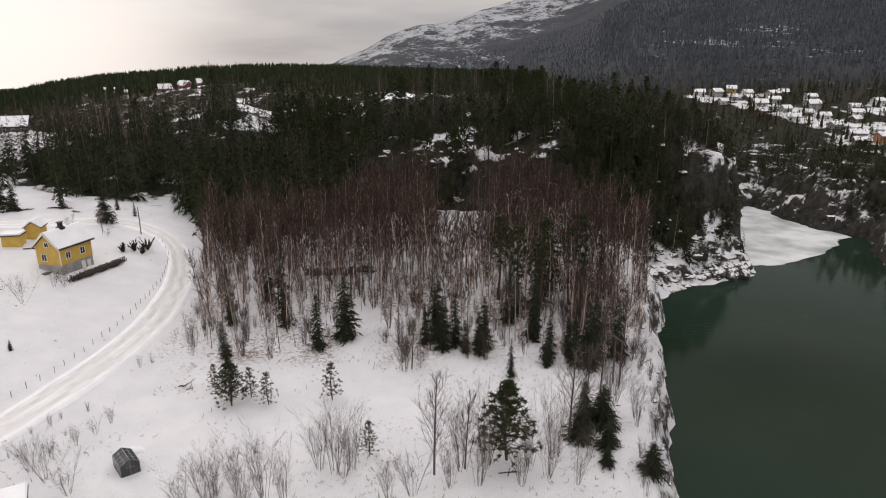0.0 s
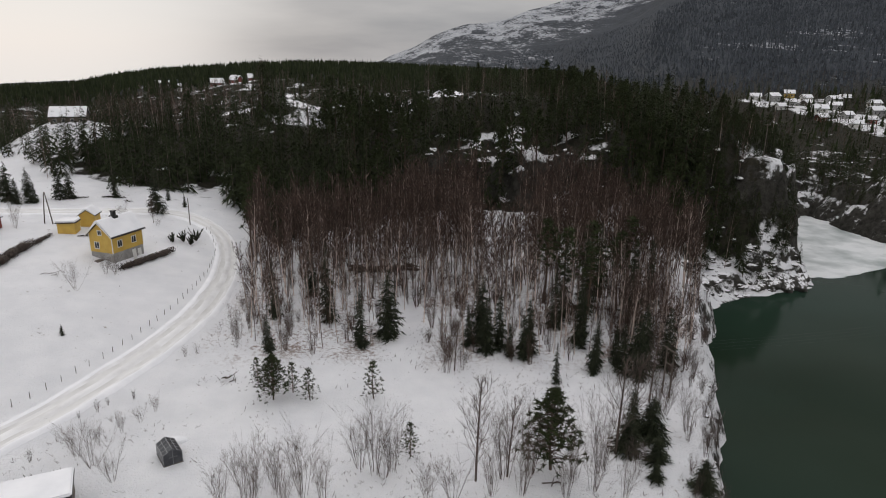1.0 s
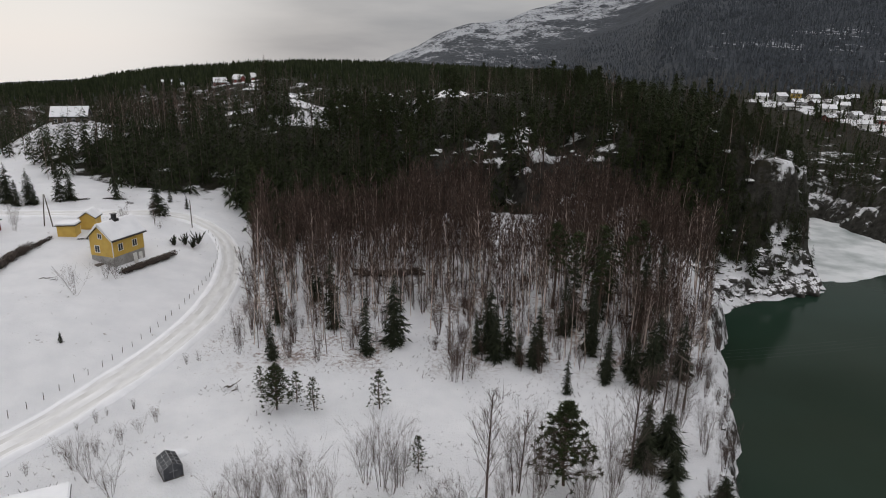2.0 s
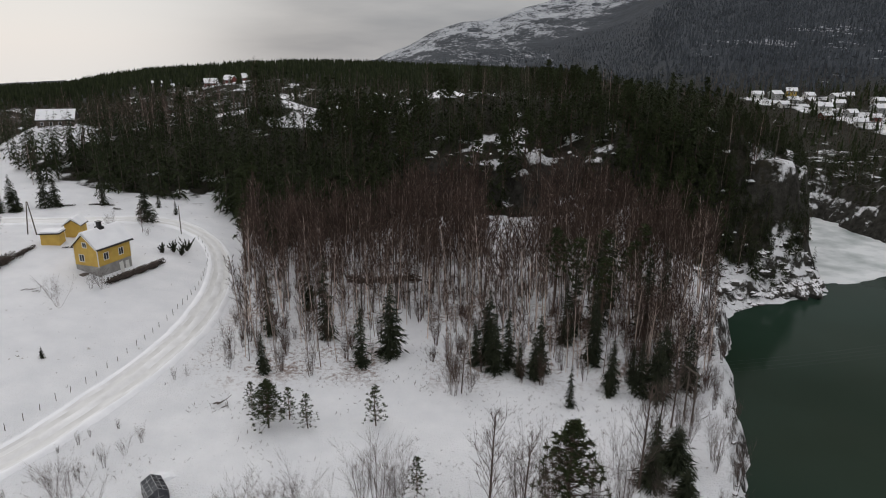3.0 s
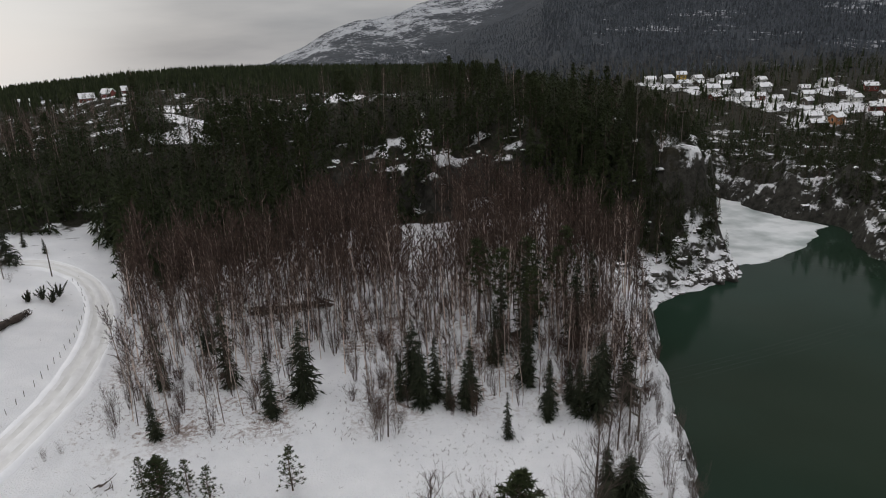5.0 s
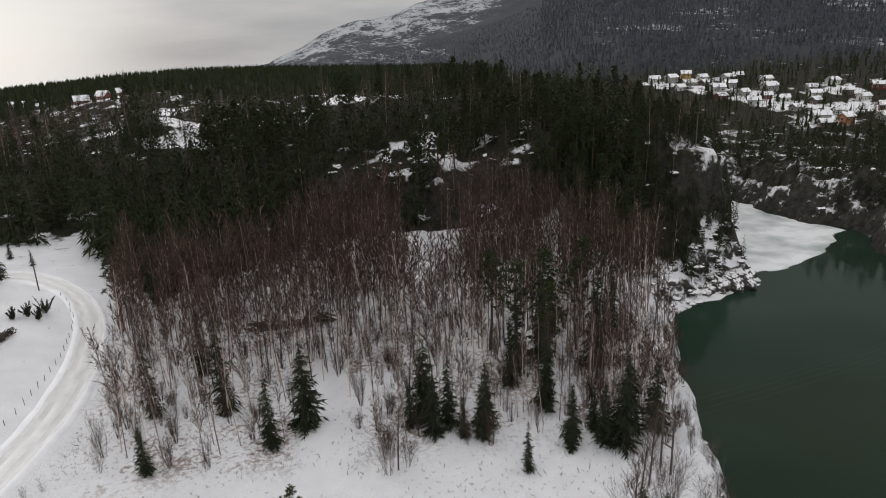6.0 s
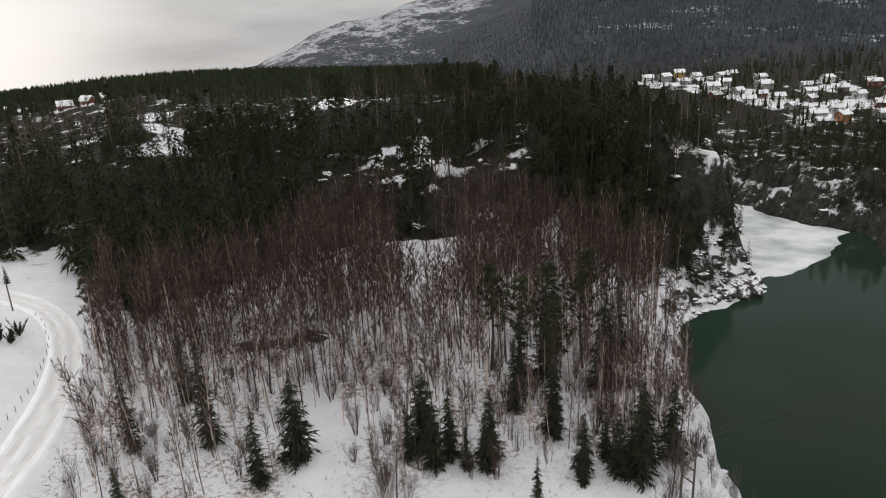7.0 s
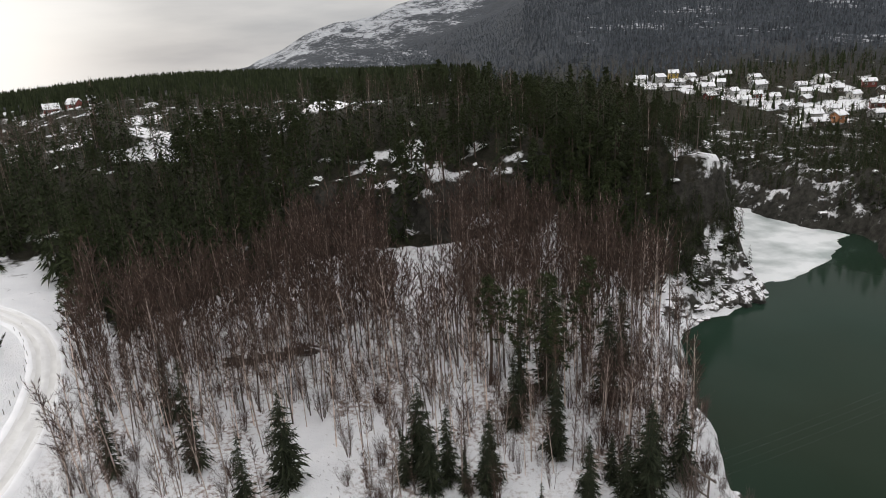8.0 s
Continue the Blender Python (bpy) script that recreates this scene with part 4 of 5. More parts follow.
for x, y, tall, k in ((-8.6, 97.7, 9.5, 3), (-12.5, 94.2, 8, 0), (-19, 103, 11.5, 2), (-23.6, 114, 9, 0), (5.7, 96.2, 9, 3), (8.3, 94, 8, 0), (12.5, 92.8, 7.5, 1), (3.6, 94.6, 6, 0),
                      (20.7, 96, 10, 2), (21.4, 87.8, 6.5, 1), (15.3, 84.4, 5.2, 2), (24.8, 90, 5, 1), (-25.9, 92, 5.2, 1), (19.6, 104.6, 11, 2), (31.5, 88, 8, 1), (31, 105, 12, 0),
                      (20.9, 68.4, 4.6, 4), (24.4, 71.4, 5.2, 4), (22.2, 71.8, 5.4, 3), (23.4, 65.8, 3.4, 4), (22.4, 63, 2.2, 4), (27.0, 61.6, 3.6, 4), (-63.8, 145.5, 9.5, 1), (24, 108, 12, 0), (36, 112, 11, 0), (28, 116, 12, 2), (-28, 104, 9, 2),
                      (17.7, 101.4, 8.5, 0), (20.7, 94.7, 9, 2), (6.2, 92.8, 6.5, 3), (11.6, 91.1, 6, 1), (26.8, 86.2, 8, 3), (25, 87, 6.5, 1), (28.4, 88.6, 8.5, 3), (20.8, 86.4, 4.5, 0), (9.6, 91.8, 4.5, 1)):
    plant(SPRUCE_KINDS[k], (x, y), tall * (1.05 if k == 4 else 1.2), tall * (1.5 if k == 4 else 1.15))
for x, y, tall, k in ((-9.1, 79.5, 5.6, 1), (-17.2, 78.9, 4.8, 1), (-21.9, 78.8, 6.2, 0), (-19.8, 80.7, 4.6, 1), (-3.7, 67.1, 4.6, 1), (11.6, 64.8, 9.5, 0), (20.5, 107, 15, 3), (25.5, 111, 15, 3), (30, 110, 14, 3), (17.5, 112, 15, 3), (34, 118, 14, 3),
                      (-38.8, 130.6, 14, 3), (-25, 83, 4, 1), (23.4, 104, 13, 3)):
    plant(PINE_KINDS[k], (x, y), tall, tall * (1.2 if k == 0 else 1.05))

# ---------------------------------------------------------------- shrubs
SHRUBS = [tree_kind("bare_shrub", shrub_arrays(rng, n, l, 16, 7, 0.0032), GREY_TWIG, GREY_TWIG, "leafless grey-brown shrub standing in the snow", "shrub", "bare shrubs", stems=n) for n, l in ((11, 0.38), (10, 0.55), (13, 0.28))]
BUSH = tree_kind("brush_clump", shrub_arrays(rng, 15, 0.36, 12, 7, 0.0075), TWIG, TWIG, "dense reddish-brown leafless bush under the birches", "bush", "bushes in the birch wood", stems=15)
spots = candidates(-34, 36, 88, 124, 5)
spots = spots[birch_ground(spots)]
edge = candidates(27, 36, 86, 104, 3.4)
edge = edge[shore_distance(edge[:, 0], edge[:, 1]) > 2.5]
for p in [*spots[rng.permutation(len(spots))[:62]], *edge]:
    plant(BUSH, p, rng.uniform(2.2, 4.4), rng.uniform(2.6, 4.6))
SAPLING = tree_kind("birch_sapling", birch_arrays(rng, 24, 7, 7, 0.16, 0.27, 0.010, 5, 0.8), GREY_TWIG, GREY_TWIG, "bare young broadleaf tree standing in the snow", "tree", "field saplings")
for x, y, tall, k in ((-7.4, 63.8, 8, 2), (-9, 64.8, 7, 2), (-5.6, 64.6, 7, 2), (-6.4, 63.2, 6, 0), (-17, 61, 6.5, 2), (-14.2, 60, 7, 2), (-19.5, 60.6, 6, 2), (-21, 61.6, 5.5, 0), (-12, 59, 6, 2), (-16, 58.6, 6, 0), (-19, 57.5, 6, 2), (-22, 58.6, 5, 2),
                      (5, 60.5, 6, 2), (8, 61, 7, 2), (9.2, 64.2, 8, 2), (1, 60, 6, 0), (-1.5, 59.5, 5, 2), (15.5, 61.5, 6, 2), (21, 64.5, 5, 0), (26, 74, 7, 2), (27.4, 78.5, 4, 2), (18.5, 60.5, 5, 0), (12.6, 60.6, 5, 2),
                      (-34.5, 62, 4.5, 0), (-40, 65.5, 4, 0), (-39, 68, 2.5, 2), (-37.5, 70.5, 2.5, 2), (-36.4, 73, 2.4, 0), (-35.6, 75.5, 2.2, 2), (-31, 93, 4, 2), (-35, 112, 3.2, 2), (-36, 119, 3, 2), (-34, 107, 3, 2), (0.5, 86.5, 6, 2), (2.5, 87.5, 5, 0),
                      (-67, 136, 4.5, 0), (-83, 126, 5.5, 0), (-84.5, 121, 4, 0), (-60.5, 137.5, 2.2, 0), (-37.5, 64, 5.5, 1), (6.5, 63.4, 8.5, 2), (14, 63.6, 7.5, 2), (17, 65, 8, 2),
                      (-58.8, 102, 4.6, 1), (-57.9, 109.6, 3.4, 1), (-56.4, 110.4, 3.2, 1), (-57.2, 111.2, 3.0, 1), (29, 72, 6, 2), (27.5, 76, 6, 2), (29.8, 68, 5, 2), (-32, 103, 5, 2), (-33, 99, 4, 0)):
    plant(SHRUBS[k], (x, y), tall * rng.uniform(0.85, 1.05), tall * rng.uniform(0.9, 1.15))
for x, y, tall in ((3.4, 62.8, 12), (19.4, 67.8, 12), (23, 74, 9.5), (-35.6, 115, 6), (1.5, 87, 9), (6.8, 63.6, 9.5), (26.5, 79, 10), (-37.5, 126, 6), (-62, 139, 6)):
    plant(SAPLING, (x, y), tall)

# a dark row of young spruces behind the sheds, and one in the field
for x, y, tall, k in ((-93, 143, 6, 1), (-91.5, 145, 8, 3), (-90, 144.5, 5, 1), (-87, 149, 9, 1), (-85.6, 150.5, 7, 3), (-96, 145, 9, 3), (-97.5, 147, 6, 1), (-77, 154, 8, 2), (-101, 149, 9, 3),
                      (-53.5, 88, 1.7, 3), (-66, 157, 4, 0), (-61, 154, 3.5, 0)):
    plant(SPRUCE_KINDS[k], (x, y), tall)

# grass stalks and tips of twigs that stick out of the snow
TUFTS = []
for n in (3, 5, 7):
    one = Soup()
    for _ in range(n):
        d = rng.normal(size=3) * [0.5, 0.5, 0.15] + [0, 0, 0.8]
        q = rng.normal(size=3) * [0.25, 0.25, 0]
        one.blade(q - [0, 0, 0.1], q + d, 0.11, np.array([d[1], -d[0], 0.1]))
    TUFTS.append((one.arrays(), one.arrays()))
tuft = candidates(-45, 38, 50, 104, 1.0)
patch = rough(tuft[:, 0], tuft[:, 1], 7, 51) + 0.6 * rough(tuft[:, 0], tuft[:, 1], 2.5, 52)
tuft = tuft[(patch + 0.25 * rng.random(len(tuft)) > 0.93) & (shore_distance(tuft[:, 0], tuft[:, 1]) > 1.5) & (tuft[:, 0] > np.interp(tuft[:, 1], [50, 72, 93, 107], [-51, -42, -37, -36]))]
garden = candidates(-90, -48, 84, 150, 3.2)
garden = garden[(rng.random(len(garden)) < 0.16)]
forest("grass_tufts", np.concatenate([tuft, garden]), 0.42, TUFTS, GREY_TWIG, GREY_TWIG, "dry grass stalks and twig tips poking through the snow", 0.4, -0.03)

# low brush along the field side of the track
verge = candidates(-62, -28, 46, 128, 1.5)
gap_ = verge[:, 0] - np.interp(verge[:, 1], ROAD_LINE[:10, 1], ROAD_LINE[:10, 0])
verge = verge[(gap_ > 3.4) & (gap_ < 11) & (rng.random(len(verge)) < (0.5 - 0.045 * gap_) * (0.5 + rough(verge[:, 0], verge[:, 1], 6, 71)))]
forest("verge_brush", verge, 1.7, UNDER, GREY_TWIG, GREY_TWIG, "thin bare brush and tall weeds along the snowy track", 0.3)

# low brush along the broken rim of the bank
rim = candidates(24, 52, 55, 130, 1.7)
d = shore_distance(rim[:, 0], rim[:, 1])
rim = rim[(d > 0.6) & (d < 5) & (rng.random(len(rim)) < 0.9)]
forest("bank_brush", rim, 3.0, UNDER, GREY_TWIG, GREY_TWIG, "bare grey brush along the snowy rim of the bank", 0.35)

# ---------------------------------------------------------------- buildings and made things
YELLOW = material("yellow_paint", (0.60, 0.40, 0.085), 0.6, other=(0.52, 0.33, 0.065), scale=0.9, bump=0.15, bump_scale=9)
CONCRETE = material("grey_concrete", (0.36, 0.35, 0.335), 0.85, other=(0.26, 0.25, 0.24), scale=0.8, bump=0.2)
WHITE = material("white_paint", (0.76, 0.75, 0.72), 0.5, other=(0.68, 0.67, 0.64), scale=2)
DARK = material("dark_metal", (0.03, 0.03, 0.032), 0.45, 0.4, other=(0.05, 0.048, 0.046), scale=5)
GLASS = material("window_glass", (0.03, 0.035, 0.04), 0.05, other=(0.05, 0.055, 0.06), scale=1)
RED = material("barn_red_paint", (0.20, 0.045, 0.035), 0.7, other=(0.15, 0.035, 0.03), scale=1)
GREY_PAINT = material("grey_paint", (0.36, 0.36, 0.35), 0.7, other=(0.3, 0.3, 0.29), scale=1)
ORANGE = material("orange_paint", (0.45, 0.2, 0.09), 0.7, other=(0.38, 0.16, 0.07), scale=1)
WOOD = material("weathered_wood", (0.14, 0.115, 0.095), 0.9, other=(0.08, 0.065, 0.055), scale=4, bump=0.3)
PANEL = material("dark_polycarbonate", (0.022, 0.024, 0.03), 0.22, other=(0.06, 0.063, 0.07), scale=1.2)
ALU = material("dull_aluminium", (0.30, 0.305, 0.31), 0.5, 0.5, other=(0.10, 0.10, 0.105), scale=4)
HEDGE = material("bare_hedge", (0.028, 0.021, 0.017), 0.9, other=(0.06, 0.043, 0.034), scale=3, vary=0.4, island=True)


def box(bm, x0, x1, y0, y1, z0, z1):
    vs = [bm.verts.new(c) for c in ((x0, y0, z0), (x1, y0, z0), (x1, y1, z0), (x0, y1, z0), (x0, y0, z1), (x1, y0, z1), (x1, y1, z1), (x0, y1, z1))]
    for f in ((3, 2, 1, 0), (4, 5, 6, 7), (0, 1, 5, 4), (1, 2, 6, 5), (2, 3, 7, 6), (3, 0, 4, 7)):
        bm.faces.new([vs[i] for i in f])


def box_part(name, b, mat, parent, label="", bevel=0.0):
    bm = bmesh.new()
    box(bm, *b)
    if bevel:
        bmesh.ops.bevel(bm, geom=bm.edges[:], offset=bevel, segments=2, affect="EDGES")
    return part(name, bm, mat, parent, label)


def prism(points, x0, x1):
    """A bmesh: an outline in y and z drawn out along x."""
    bm = bmesh.new()
    a, b = [bm.verts.new((x0, y, z)) for y, z in points], [bm.verts.new((x1, y, z)) for y, z in points]
    bm.faces.new(a[::-1])
    bm.faces.new(b)
    for i in range(len(points)):
        j = (i + 1) % len(points)
        bm.faces.new((a[i], a[j], b[j], b[i]))
    bmesh.ops.recalc_face_normals(bm, faces=bm.faces[:])
    return bm


def window_part(parent, axis, at, along, z, w, h, out, bars=1):
    """A casement: white frame proud of the wall, dark panes, glazing bars. axis 'y': in a wall that runs along x."""
    def b(a0, a1, d0, d1, z0, z1):
        d0, d1 = sorted((at + out * d0, at + out * d1))
        return (a0, a1, d0, d1, z0, z1) if axis == "y" else (d0, d1, a0, a1, z0, z1)
    fr = bmesh.new()
    t = 0.09
    for q in (b(along - w / 2 - t, along - w / 2, -0.02, 0.06, z - h / 2 - t, z + h / 2 + t), b(along + w / 2, along + w / 2 + t, -0.02, 0.06, z - h / 2 - t, z + h / 2 + t),
              b(along - w / 2, along + w / 2, -0.02, 0.055, z + h / 2, z + h / 2 + t), b(along - w / 2, along + w / 2, -0.02, 0.08, z - h / 2 - t, z - h / 2)):
        box(fr, *q)
    win = part("window", fr, WHITE, parent, "white wooden window casing")
    for k in range(bars + 1):
        s = w / (bars + 1)
        a0 = along - w / 2 + k * s
        box_part("pane", b(a0 + 0.03, a0 + s - 0.03, -0.01, 0.02, z - h / 2 + 0.02, z + h / 2 - 0.02), GLASS, win)
        if k:
            box_part("mullion", b(a0 - 0.03, a0 + 0.03, -0.01, 0.04, z - h / 2, z + h / 2), WHITE, win)
    return win


def gable_roof(parent, x0, x1, w, eave, ridge, over, mat, snow, thick=0.12, deep=0.25):
    """Two roof slopes and the rounded snow that lies on them. The ridge runs along x."""
    y0, y1, m = -over, w + over, w / 2
    drop = (ridge - eave) / m * over
    bm = prism([(y0, eave - drop), (m, ridge), (y1, eave - drop), (y1, eave - drop + thick), (m, ridge + thick), (y0, eave - drop + thick)], x0 - over, x1 + over)
    part("roof", bm, mat, parent)
    e = eave - drop + thick + 0.004
    bm = prism([(y0 + 0.08, e + 0.02), (m, ridge + thick + 0.004), (y1 - 0.08, e + 0.02), (y1 - 0.06, e + deep * 0.6), (y1 - 0.35, e + deep + 0.12), (m + 0.3, ridge + deep + 0.02),
                (m, ridge + thick + deep), (m - 0.3, ridge + deep + 0.02), (y0 + 0.35, e + deep + 0.12), (y0 + 0.06, e + deep * 0.6)], x0 - over + 0.05, x1 + over - 0.05)
    part("snow_cover", bm, SNOW, parent, "thick white snow on the roof")


def yellow_house():
    h = new("house")
    h.matrix_basis = pose(-58.7, 114.55, 0, 0, 0, 70.7)
    L, W, z0, zf, ze, zr = 7.2, 5.1, 6.4, 9.95, 13.25, 15.5
    box_part("foundation", (0.06, L - 0.06, 0.06, W - 0.06, z0, zf), CONCRETE, h, "grey rendered concrete basement wall")
    part("wall", prism([(0, zf), (W, zf), (W, ze), (W / 2, zr - 0.1), (0, ze)], 0, L), YELLOW, h)
    for x, y in ((-0.03, -0.03), (L - 0.09, -0.03), (-0.03, W - 0.09)):
        box_part("corner_board", (x, x + 0.12, y, y + 0.12, zf - 0.05, ze - 0.05), WHITE, h, "white corner board")
    gable_roof(h, 0, L, W, ze, zr, 0.42, DARK, True, deep=0.3)
    for sgn in (-1, 1):
        y = W / 2 + sgn * (W / 2 + 0.44)
        zlow = ze - 0.42 * (zr - ze) / (W / 2)
        pts = [(W / 2, zr - 0.1), (W / 2, zr + 0.14), (y, zlow + 0.14), (y, zlow - 0.1)]
        part("bargeboard", prism(pts, -0.5, -0.44), WHITE, h, "white bargeboard")
    bm = bmesh.new()
    box(bm, -0.42, L + 0.42, -0.56, -0.44, ze - 0.42, ze - 0.28)
    part("gutter", bm, DARK, h, "dark rain gutter")
    ch = box_part("chimney", (3.2, 3.85, W / 2 - 0.32, W / 2 + 0.32, zr - 0.5, zr + 1.25), DARK, h, "dark chimney with a flared cap", 0.03)
    box_part("cap", (3.08, 3.97, W / 2 - 0.44, W / 2 + 0.44, zr + 1.25, zr + 1.4), DARK, ch, "", 0.03)
    box_part("flashing", (2.95, 4.1, W / 2 - 0.6, W / 2 + 0.6, zr - 0.3, zr + 0.5), DARK, ch, "", 0.1)
    window_part(h, "y", 0, 1.75, 11.45, 0.95, 1.15, -1)
    window_part(h, "y", 0, 5.0, 11.45, 0.95, 1.15, -1)
    window_part(h, "x", 0, 3.45, 11.2, 1.0, 1.15, -1)
    window_part(h, "x", 0, 2.55, 13.55, 0.8, 0.8, -1)
    d = box_part("door", (5.7, 6.5, -0.02, 0.05, 7.4, 9.4), WHITE, h, "white basement door")
    box_part("handle", (5.78, 5.84, -0.07, -0.02, 8.4, 8.45), DARK, d)
    d = box_part("door", (4.5, 5.3, -0.9, -0.84, 7.5, 9.45), WHITE, h, "white board door leaning by the basement wall")
    d.matrix_basis = Matrix.Translation((0, 0, 0)) @ pose(0, 0, 0, 0, -6, 0)
    box_part("porch", (-1.5, -0.1, 2.2, 4.9, 6.6, 8.7), WOOD, h, "low dark porch beside the gable", 0.05)
    return tagged(h, "small yellow wooden house with a snowy gable roof and grey basement", "house")


yellow_house()


def shed(name, at, yaw, L, W, tall, rise, mat, label, door=True, group=""):
    z = float(height(np.array([at[0]]), np.array([at[1]]))[0])
    s = new(name)
    s.matrix_basis = pose(at[0], at[1], z - 0.3, 0, 0, yaw)
    part("wall", prism([(0, 0), (W, 0), (W, tall), (W / 2, tall + rise - 0.1), (0, tall)] if rise else [(0, 0), (W, 0), (W, tall), (0, tall)], 0, L), mat, s)
    if rise:
        gable_roof(s, 0, L, W, tall, tall + rise, 0.3, DARK, True, 0.1, 0.3)
    else:
        box_part("roof", (-0.25, L + 0.25, -0.25, W + 0.25, tall, tall + 0.14), DARK, s)
        box_part("snow_cover", (-0.22, L + 0.22, -0.22, W + 0.22, tall + 0.144, tall + 0.5), SNOW, s, "thick white snow on the roof", 0.14)
    if door:
        box_part("door", (L * 0.35, L * 0.35 + 0.9, -0.04, 0.02, 0.3, 2.1), WHITE if mat is not YELLOW else YELLOW, s)
    return tagged(s, label, "shed", group)


shed("shed", (-74.2, 124.9), 8, 3.2, 2.6, 2.3, 0, YELLOW, "low yellow wooden shed with a flat snowy roof", False)
shed("shed", (-72.9, 133.0), -82, 3.2, 2.8, 2.4, 1.0, YELLOW, "yellow wooden outbuilding with a snowy gable roof", False)
shed("shed", (-86.5, 121.5), 75, 4.5, 4.0, 2.6, 1.3, RED, "old red-brown shed with a snowy gable roof")
shed("shed", (-41.5, 53.5), 26, 6.6, 4.4, 2.4, 0, WOOD, "grey wooden shed under a thick snowy roof")


def greenhouse():
    g = new("greenhouse")
    z = float(height(np.array([-30.0]), np.array([67.0]))[0])
    g.matrix_basis = pose(-28.4, 65.3, z - 0.05, 0, 0, 127)
    L, W, e, r = 2.8, 1.95, 1.4, 1.95
    box_part("base", (-0.06, L + 0.06, -0.06, W + 0.06, -0.2, 0.12), WOOD, g, "dark timber base frame")
    n = 4
    for k in range(n):
        x0, x1 = k * L / n + 0.03, (k + 1) * L / n - 0.03
        for y in (0, W):
            box_part("wall_panel", (x0, x1, y - 0.015, y + 0.015, 0.12, e - 0.02), PANEL, g)
        for sg in (0, 1):
            ya, yb = (0, W / 2) if sg == 0 else (W, W / 2)
            part("roof_panel", prism([(ya, e), (yb, r), (yb, r + 0.03), (ya, e + 0.03)], x0, x1), PANEL, g)
    for k in range(n + 1):
        x = k * L / n
        bm = prism([(-0.03, 0.1), (-0.03, e + 0.02), (W / 2, r + 0.05), (W + 0.03, e + 0.02), (W + 0.03, 0.1), (W - 0.02, 0.1), (W - 0.02, e - 0.02), (W / 2, r - 0.02), (0.02, e - 0.02), (0.02, 0.1)], x - 0.03, x + 0.03)
        part("rib", bm, ALU, g, "dull aluminium rib")
    for y, zz in ((0, e), (W, e), (W / 2, r + 0.03)):
        box_part("rail", (0, L, y - 0.03, y + 0.03, zz - 0.03, zz + 0.04), ALU, g)
    for sg in (0.25, 0.75):
        part("purlin", prism([(W * sg - 0.02, e + (r - e) * 0.5), (W * sg + 0.02, e + (r - e) * 0.5), (W * sg + 0.02, e + (r - e) * 0.5 + 0.06), (W * sg - 0.02, e + (r - e) * 0.5 + 0.06)], 0, L), ALU, g)
    for x in (0.0, L):
        bm = prism([(0.03, 0.12), (W - 0.03, 0.12), (W - 0.03, e), (W / 2, r - 0.03), (0.03, e)], x - 0.012, x + 0.012)
        part("end_panel", bm, PANEL, g)
    d = box_part("door", (-0.05, -0.02, W / 2 - 0.42, W / 2 + 0.42, 0.12, 1.85), PANEL, g, "dark glazed door")
    box_part("door_frame", (-0.08, -0.05, W / 2 - 0.03, W / 2 + 0.03, 0.12, 1.85), ALU, d)
    box_part("door_rail", (-0.08, -0.05, W / 2 - 0.42, W / 2 + 0.42, 0.95, 1.02), ALU, d)
    tagged(g, "small dark glazed greenhouse with aluminium ribs in the snowy field", "greenhouse")
    bm = bmesh.new()
    bmesh.ops.create_icosphere(bm, subdivisions=3, radius=1)
    for v in bm.verts:
        v.co = Vector((v.co.x * 1.2, v.co.y * 0.8, v.co.z * 0.5)) * (1 + 0.15 * noise.noise(v.co * 2))
    ob = part("snow_heap", bm, SNOW)
    ob.location = (-30.6, 69.2, z - 0.1)
    tagged(ob, "heap of snow against the greenhouse end", "snow heap")


greenhouse()


def fence():
    """Posts along the field side of the track."""
    f = new("fence")
    line = smooth_line(np.array([(-52.5, 68), (-50.2, 73.3), (-48.0, 79.6), (-46.2, 85.3), (-45.2, 91.3), (-44.4, 97.5), (-43.8, 104), (-43.7, 109.5), (-43.9, 115), (-44.4, 120.7), (-45.4, 127.1), (-46.6, 131.5), (-49, 137), (-51.5, 140.5)], float), 2.2)
    base = Soup()
    base.tube([(0, 0, -0.3), (0, 0, 0.55), (0.01, 0, 1.05)], [0.045, 0.042, 0.035], 6)
    first = None
    for x, y in line:
        z = float(height(np.array([x]), np.array([y]))[0])
        if first is None:
            ob = first = mesh_object("post", *base.arrays(), WOOD, f)
        else:
            ob = new("post", first.data)
            ob.parent = f
        ob.matrix_basis = pose(x + random.uniform(-0.1, 0.1), y + random.uniform(-0.15, 0.15), z, random.uniform(-6, 6), random.uniform(-6, 6), random.uniform(0, 360)) @ Matrix.Diagonal((1, 1, random.uniform(0.7, 1.0), 1))
    tagged(f, "row of thin weathered wooden posts along the snowy track", "fence")


fence()


def pole(at, tall, legs=((0, 0),), arm=0.0, label="", lean=(0, 0), yaw=0):
    z = float(height(np.array([at[0]]), np.array([at[1]]))[0])
    p = new("utility_pole")
    p.matrix_basis = pose(at[0], at[1], z - 0.2, lean[0], lean[1], yaw)
    for dx, top in legs:
        s = Soup()
        s.tube([(dx, 0, -0.5), (dx + (top - dx) * 0.5, 0, tall * 0.5), (top, 0, tall)], [0.12, 0.11, 0.08], 8)
        mesh_object("post", *s.arrays(), WOOD, p, smooth=True)
    if arm:
        box_part("crossarm", (-arm, arm, -0.07, 0.07, tall - 0.25, tall - 0.08), WOOD, p)
        for k in (-0.9, 0, 0.9):
            s = Soup()
            s.tube([(arm * k, 0, tall - 0.1), (arm * k, 0, tall + 0.12)], [0.05, 0.04], 6)
            mesh_object("insulator", *s.arrays(), DARK, p)
    return tagged(p, label, "utility pole")


